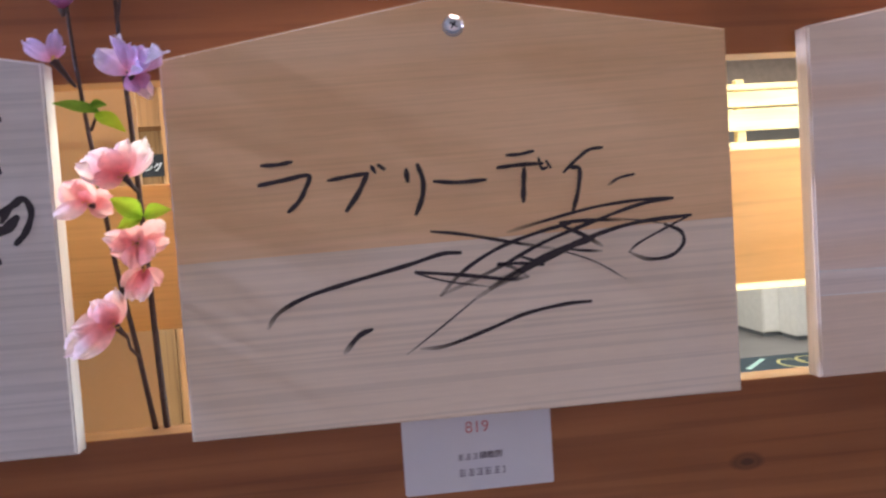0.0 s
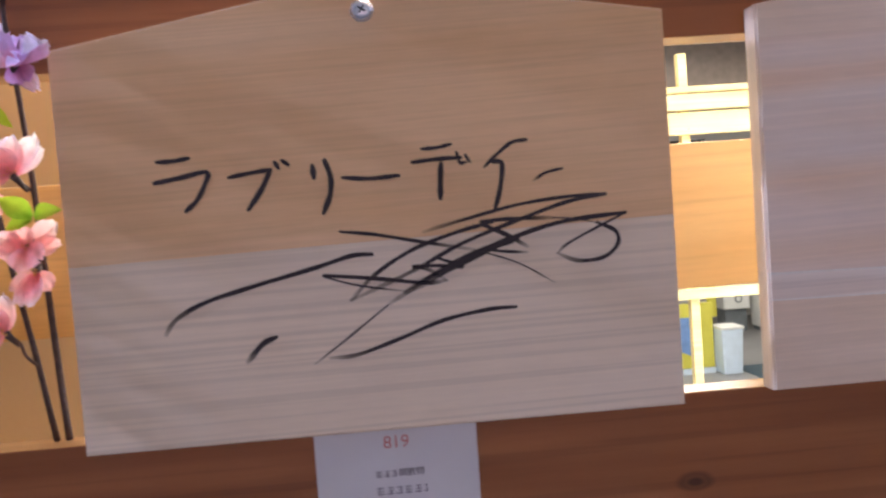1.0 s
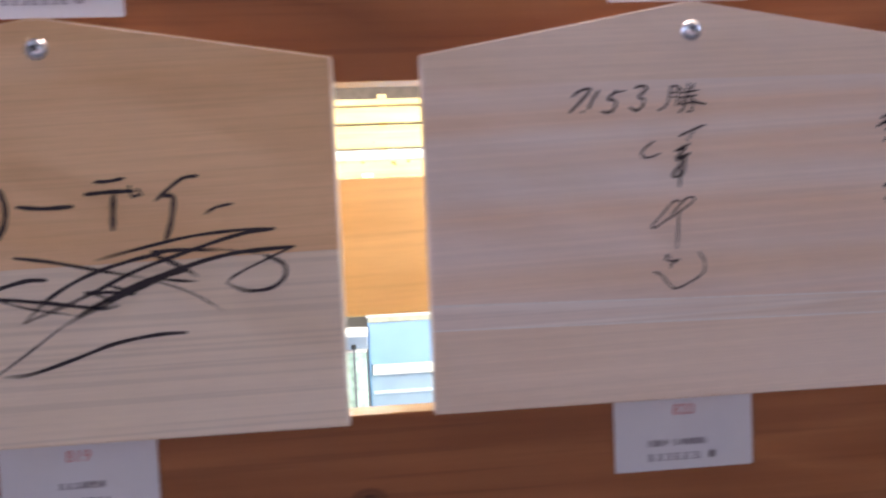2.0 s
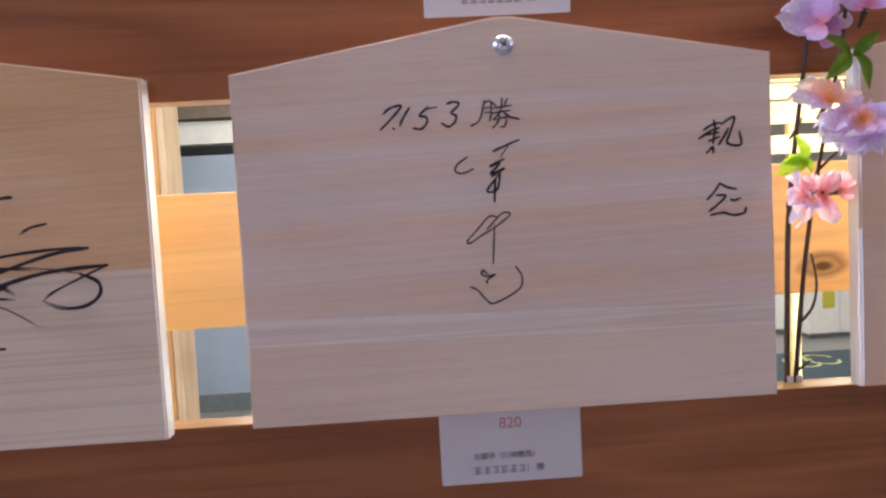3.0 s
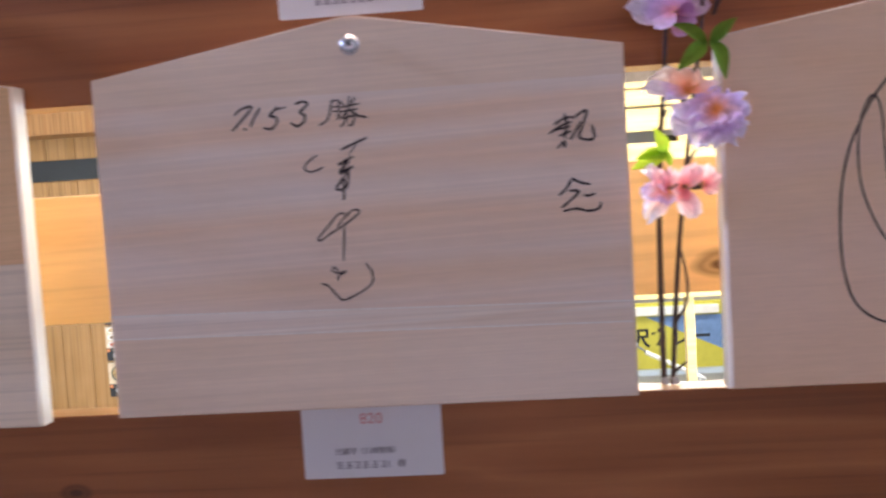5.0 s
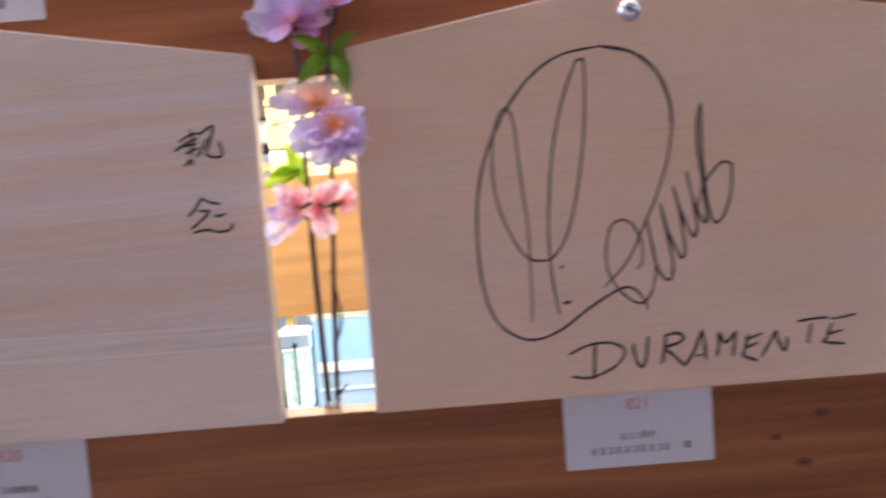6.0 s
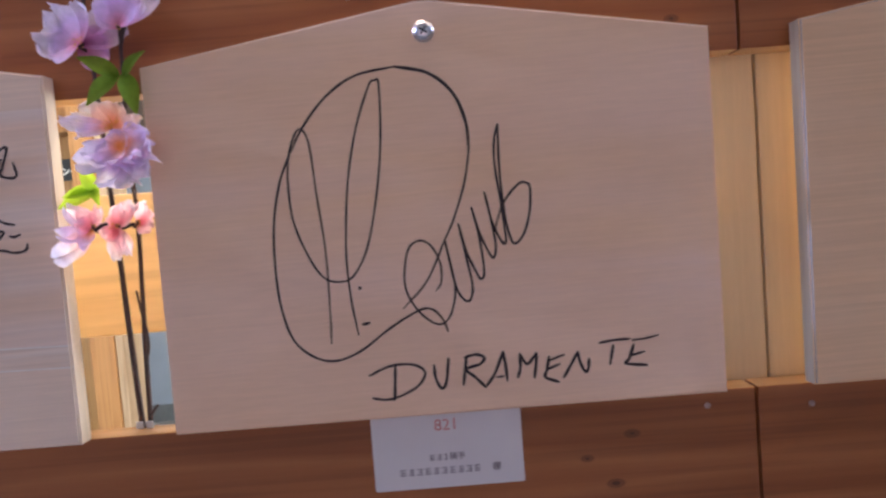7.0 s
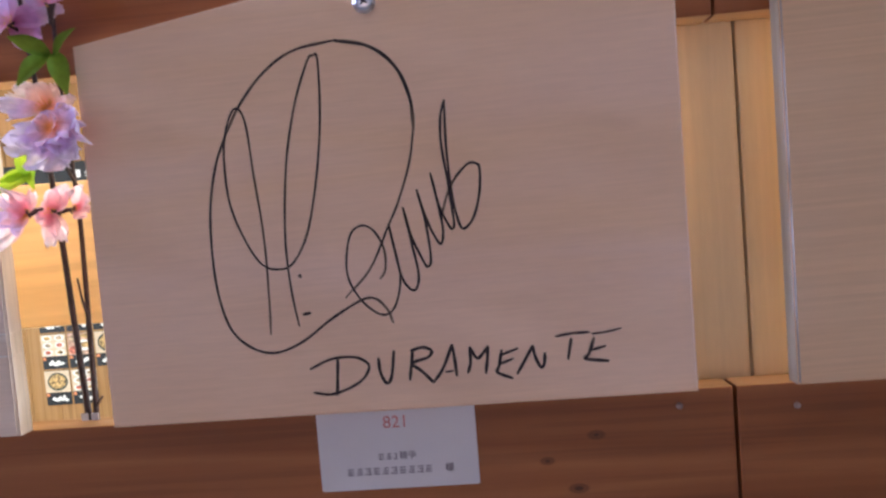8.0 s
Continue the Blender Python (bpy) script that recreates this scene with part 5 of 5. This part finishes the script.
def menu_poster(x, z, seed):
    """A printed sheet: a dish photo on a pale ground over a black caption with blurred white print."""
    rng = random.Random(seed)
    ob = thing("menu_poster", "small menu poster with a dish photo over a black caption", "poster", "menu posters", at=(x, SY - 0.004, z))
    part("sheet", box_bm(0, 0, 0, 0.146, 0.0035, 0.198), BLACK, ob)
    part("photo", box_bm(0.0, -0.0006, 0.073, 0.146, -0.0001, 0.196), PHOTO_GROUND if seed % 3 != 1 else PHOTO_WARM, ob, "printed photo ground")
    if seed % 3 == 0:
        # one deep bowl with a dark rim
        part("bowl", disc_bm(0.075, -0.0010, 0.134, 0.060, 0.052), BOWL, ob, "dark-rimmed bowl")
        part("food", disc_bm(0.074, -0.0016, 0.135, 0.049, 0.042), FOOD, ob)
    elif seed % 3 == 1:
        # a white plate among small side dishes
        part("plate", disc_bm(0.095, -0.0010, 0.125, 0.045, 0.030), WHITE, ob)
        part("food", disc_bm(0.098, -0.0016, 0.128, 0.028, 0.017), FOOD, ob)
        part("side_dish", disc_bm(0.030, -0.0010, 0.100, 0.027, 0.022), RED_FOOD, ob)
        part("side_dish", disc_bm(0.038, -0.0012, 0.168, 0.030, 0.018), DISH, ob)
        part("side_dish", disc_bm(0.108, -0.0012, 0.178, 0.030, 0.014), FOOD, ob)
    else:
        # six small portions in two columns
        for k in range(6):
            px, pz = 0.038 + 0.070 * (k % 2), 0.094 + 0.041 * (k // 2)
            part("portion", disc_bm(px, -0.0010, pz, 0.028, 0.017), WHITE, ob)
            part("food", disc_bm(px + rng.uniform(-0.004, 0.004), -0.0016, pz, 0.019, 0.011), (FOOD, DISH, RED_FOOD)[(k + seed) % 3], ob)
    bm = bmesh.new()
    for k in range(7):
        disc_into(bm, 0.045 + 0.012 * k, -0.0006 - 0.00005 * k, 0.036 + rng.uniform(-0.010, 0.010), rng.uniform(0.009, 0.014), rng.uniform(0.007, 0.013), 10)
    part("print_bar", bm, WHITE, ob)
    part("print_dot", disc_bm(0.012, -0.0008, 0.060, 0.010, 0.009), ORANGE_DOT, ob)


for col, x in enumerate((-1.938, -1.780, -1.622), 2):
    for row, z in enumerate((0.992, 0.784, 0.576)):
        if (col, row) != (4, 2):
            menu_poster(x, z, col * 5 + row)

# ---- hall beyond ----
gw = thing("partition_wall", "pale blue-grey partition with a dark base strip", "partition", at=(-1.6, 6.0, FLOOR))
part("panel", box_bm(-1.2, 0, 0.16, 1.0, 0.06, 2.05), GREY_PANEL, gw)
part("base_strip", box_bm(-1.2, -0.012, 0, 1.0, 0.06, 0.158), STRIP, gw, "dark grey base strip")
part("black_band", box_bm(-1.2, -0.01, 2.34, 1.0, 0.06, 2.42), BLACK, gw)
part("light_band", box_bm(-1.2, -0.01, 2.44, 1.0, 0.06, 2.64), WHITE, gw)
part("upper_panel", box_bm(-1.2, 0, 2.052, 1.0, 0.06, 2.338), GREY_PANEL, gw)
bh = thing("bulkhead", "dark brown bulkhead under the ceiling", "bulkhead", kind="structure", at=(0, 5.9, 0))
part("board", box_bm(-4.9, 0, 2.41, 8.4, 0.3, CEILING - 0.002), BROWN, bh)
bp = thing("blue_partition", "pale blue partition panels between grey uprights", "partition", at=(0.3, 6.55, FLOOR))
for x0, x1 in ((-0.3, 0.16), (0.20, 0.52), (0.56, 0.84)):
    part("panel", box_bm(x0, 0, 0.1, x1, 0.03, 1.5), BLUE_PANEL, bp)
for x in (-0.32, 0.18, 0.54):
    part("upright", box_bm(x - 0.016, -0.02, 0, x + 0.016, 0.04, 1.52, 0.003), GREY_PANEL, bp)
part("sill", box_bm(-0.3, -0.021, 0, 0.84, 0.03, 0.098), STRIP, bp)
show = thing("glass_showcase", "pale blue glass-sided showcase with its reflections built as pale bars", "showcase", at=(0.145, 2.5, FLOOR))
part("front_panel", box_bm(-0.245, 0, 1.150, 0.245, 0.012, 1.327), BLUE_PANEL, show)
part("lower_panel", box_bm(-0.245, 0.001, 0.95, 0.245, 0.012, 1.106), DULL_BLUE, show, "duller blue lower pane")
part("side_panel", box_bm(-0.255, 0.013, 0.95, -0.246, 0.40, 1.327), BLUE_PANEL, show)
part("side_panel", box_bm(0.246, 0.013, 0.95, 0.255, 0.40, 1.327), BLUE_PANEL, show)
part("top_trim", box_bm(-0.25, -0.003, 1.328, 0.25, 0.012, 1.350, 0.002), TRIM, show, "olive-grey trim under the top")
part("top", box_bm(-0.26, -0.006, 1.3505, 0.26, 0.41, 1.364, 0.002), WHITE, show)
part("base", box_bm(-0.25, 0.002, 0, 0.25, 0.40, 0.948, 0.003), GREY_PANEL, show)
# pale bars on the pane stand in for reflections in the glass
part("edge_bar", box_bm(-0.240, -0.010, 1.107, 0.245, -0.0005, 1.149, 0.006), WHITE, show)
part("edge_bar", box_bm(-0.238, -0.005, 1.026, 0.245, 0.0005, 1.038, 0.002), PALE_BLUE, show)
part("corner_bar", box_bm(0.232, -0.012, 0.95, 0.247, -0.0105, 1.327, 0.0005), GLASS_GREEN, show)
case = thing("glass_stand", "narrow glass stand with a dark knobbed pole under white shelf", "stand", at=(-0.165, 2.42, FLOOR))
part("glass_box", box_bm(-0.052, 0, 0.98, 0.048, 0.09, 1.222, 0.003), GLASS_GREEN, case)
part("pole", box_bm(-0.004, -0.012, 1.0, 0.004, -0.001, 1.238), STRIP, case)
bm = cylinder_bm(0.011, 0.018, 14, "z", 0.003)
bmesh.ops.translate(bm, verts=bm.verts[:], vec=(0, -0.006, 1.247))
part("knob", bm, BLACK, case, "black knob", True)
part("ledge", box_bm(-0.056, -0.004, 1.2225, 0.052, 0.1, 1.230, 0.001), WHITE, case)
part("cap", box_bm(-0.062, 0.02, 1.2305, 0.055, 0.1, 1.288, 0.003), GREY_PANEL, case)
part("shelf", box_bm(-0.065, -0.02, 1.2885, 0.058, 0.12, 1.306, 0.003), WHITE, case)
part("column", box_bm(-0.03, 0.015, 0, 0.03, 0.075, 0.978, 0.003), WHITE, case)
bn = thing("curry_sign", "yellow sign board with black lettering standing on the floor", "sign", at=(1.42, 6.65, FLOOR))
part("board", box_bm(0, 0, 0.06, 1.5, 0.04, 0.73, 0.004), YELLOW, bn)
part("base", box_bm(0, -0.02, 0, 1.5, 0.06, 0.058), PALE_BLUE, bn, "pale blue base rail")
part("light_bar", box_bm(0.158, -0.06, 0.612, 1.10, -0.001, 0.694, 0.006), WHITE, bn, "white bar along the top")
bm = bmesh.new()
bm.faces.new([bm.verts.new(v) for v in ((0.394, -0.001, 0.590), (1.30, -0.001, 0.168), (1.30, -0.001, 0.590))])
part("blue_corner", bm, plain("blue_print", (0.16, 0.27, 0.52), 0.5), bn, "blue printed corner")
writing("lettering", "金沢カレー", 0.203, BLACK, bn, (0.022, -0.0012, 0.366), "LEFT", bold=0.006)
gp = thing("grey_pillar", "narrow grey pillar beside the yellow sign", "pillar", at=(1.25, 6.5, FLOOR))
part("shaft", box_bm(-0.10, 0, 0, 0.07, 0.15, 3.1), GREY_PANEL, gp)
# a slanting white line built as a tube; uprights and joint are added
hr = thing("handrail", "white sloping tube in two lengths on two uprights", "handrail", at=(1.16, 5.0, FLOOR))
part("rail", tube_bm([(-0.25, 0, 0.868), (0.0, 0, 0.751), (0.215, 0, 0.652)], (0.017, 0.017)), WHITE, hr, smooth=True)
part("rail", tube_bm([(0.28, 0, 0.594), (0.50, 0, 0.480), (0.72, 0, 0.366)], (0.017, 0.017)), WHITE, hr, smooth=True)
part("joint", tube_bm([(0.21, 0.004, 0.650), (0.247, 0.006, 0.622), (0.285, 0.004, 0.594)], (0.008, 0.008)), STRIP, hr, "thin dark joint between the tubes")
for x, h in ((-0.2, 0.83), (0.68, 0.37)):
    part("stanchion", box_bm(x - 0.012, -0.012, 0, x + 0.012, 0.012, h), WHITE, hr)
wb = thing("waste_bin", "pale blue-white plastic bin with a slightly tapered body", "bin", at=(3.045, 6.6, FLOOR))
bm = box_bm(-0.115, -0.12, 0, 0.115, 0.12, 0.46, 0.015)
for v in bm.verts:
    v.co.x *= 0.85 + 0.3 * v.co.z
    v.co.y *= 0.85 + 0.3 * v.co.z
part("body", bm, PALE_BLUE, wb)
part("lid", box_bm(-0.122, -0.127, 0.462, 0.122, 0.127, 0.49, 0.008), WHITE, wb)


def cabinet(label, x0, y0, x1, y1, height, tone, doors=2):
    """A floor cabinet on a dark recessed plinth, with doors on the side toward the rack and one side panel."""
    w, d = x1 - x0, y1 - y0
    cb = thing("cabinet", label, "cabinet", "cabinets along the far wall", at=(x0, y0, FLOOR))
    part("plinth", box_bm(0.03, 0.05, 0, w - 0.01, d, 0.055), STRIP, cb, "dark recessed plinth")
    part("body", box_bm(0, 0.02, 0.056, w, d, height, 0.004), tone, cb)
    for k in range(doors):
        part("door", box_bm(0.01 + k * (w - 0.01) / doors, 0, 0.07, (k + 1) * (w - 0.01) / doors - 0.003, 0.0195, height - 0.02, 0.003), tone, cb)
        hx = (0.06 if k else (w - 0.01) / doors - 0.06) + k * (w - 0.01) / doors
        part("handle", box_bm(hx - 0.006, -0.012, height * 0.55, hx + 0.006, -0.001, height * 0.55 + 0.10, 0.002), STEEL, cb)
    return cb


cabinet("tall off-white cabinet standing deep along the far wall", 4.46, 7.80, 5.30, 8.90, 1.45, WHITE)
white_unit = cabinet("white cabinet with a yellow sticker on its front", 4.66, 7.42, 5.40, 7.78, 1.20, WHITE)
part("sticker", box_bm(0.16, -0.006, 0.36, 0.30, -0.001, 0.66), YELLOW, white_unit, "yellow sticker")
cabinet("white cabinet beside the wall", 5.55, 7.60, 6.30, 8.20, 0.95, WHITE)
meter = thing("meter_stand", "white meter box with a round dial on a dark stand", "meter box", at=(4.02, 8.75, FLOOR))
part("stand", box_bm(0.03, 0.05, 0, 0.33, 0.30, 0.30, 0.004), STRIP, meter, "dark stand")
part("box", box_bm(0, 0, 0.302, 0.36, 0.34, 0.85, 0.02), WHITE, meter)
for radius, depth, tone, name in ((0.050, 0.012, STRIP, "dial_ring"), (0.033, 0.016, WHITE, "dial")):
    bm = cylinder_bm(radius, depth, 24, "y")
    bmesh.ops.translate(bm, verts=bm.verts[:], vec=(0.20, -0.006, 0.44))
    part(name, bm, tone, meter)
flag = thing("banner", "narrow yellow banner standing beside the meter box", "banner", at=(3.72, 8.60, FLOOR))
part("cloth", box_bm(0, 0, 0.25, 0.13, 0.012, 1.10, 0.003), YELLOW, flag)
part("pole", box_bm(-0.014, 0, 0, -0.001, 0.013, 1.12, 0.003), STEEL, flag)
mt = thing("floor_mat", "dark blue-green floor mat with pale curved lines", "mat", at=(4.0, 6.4, FLOOR))
part("sheet", box_bm(-0.80, -0.7, 0.0, 1.6, 0.42, 0.006), MAT_BLUE, mt)


def mat_line(points, wide, tone):
    """A flat painted line on the mat."""
    line = smooth_line(points, 6)
    bm = bmesh.new()
    rows = []
    for i, q in enumerate(line):
        d = line[min(i + 1, len(line) - 1)] - line[max(i - 1, 0)]
        side = Vector((-d.y, d.x)).normalized() * wide / 2
        rows.append([bm.verts.new((q.x + k * side.x, q.y + k * side.y, 0.0085)) for k in (-1, 1)])
    for p, q in zip(rows, rows[1:]):
        bm.faces.new((p[0], p[1], q[1], q[0]))
    part("painted_line", bm, tone, mt)


mat_line([(-0.58, -0.08), (-0.40, 0.10), (-0.20, 0.30)], 0.055, GREEN_LINE)
for cx, cy in ((-0.02, 0.0), (0.22, 0.06)):
    mat_line([(cx + 0.15 * math.cos(a), cy + 0.20 * math.sin(a)) for a in np.linspace(0.3, 6.0, 14)], 0.03, PALE_YELLOW)
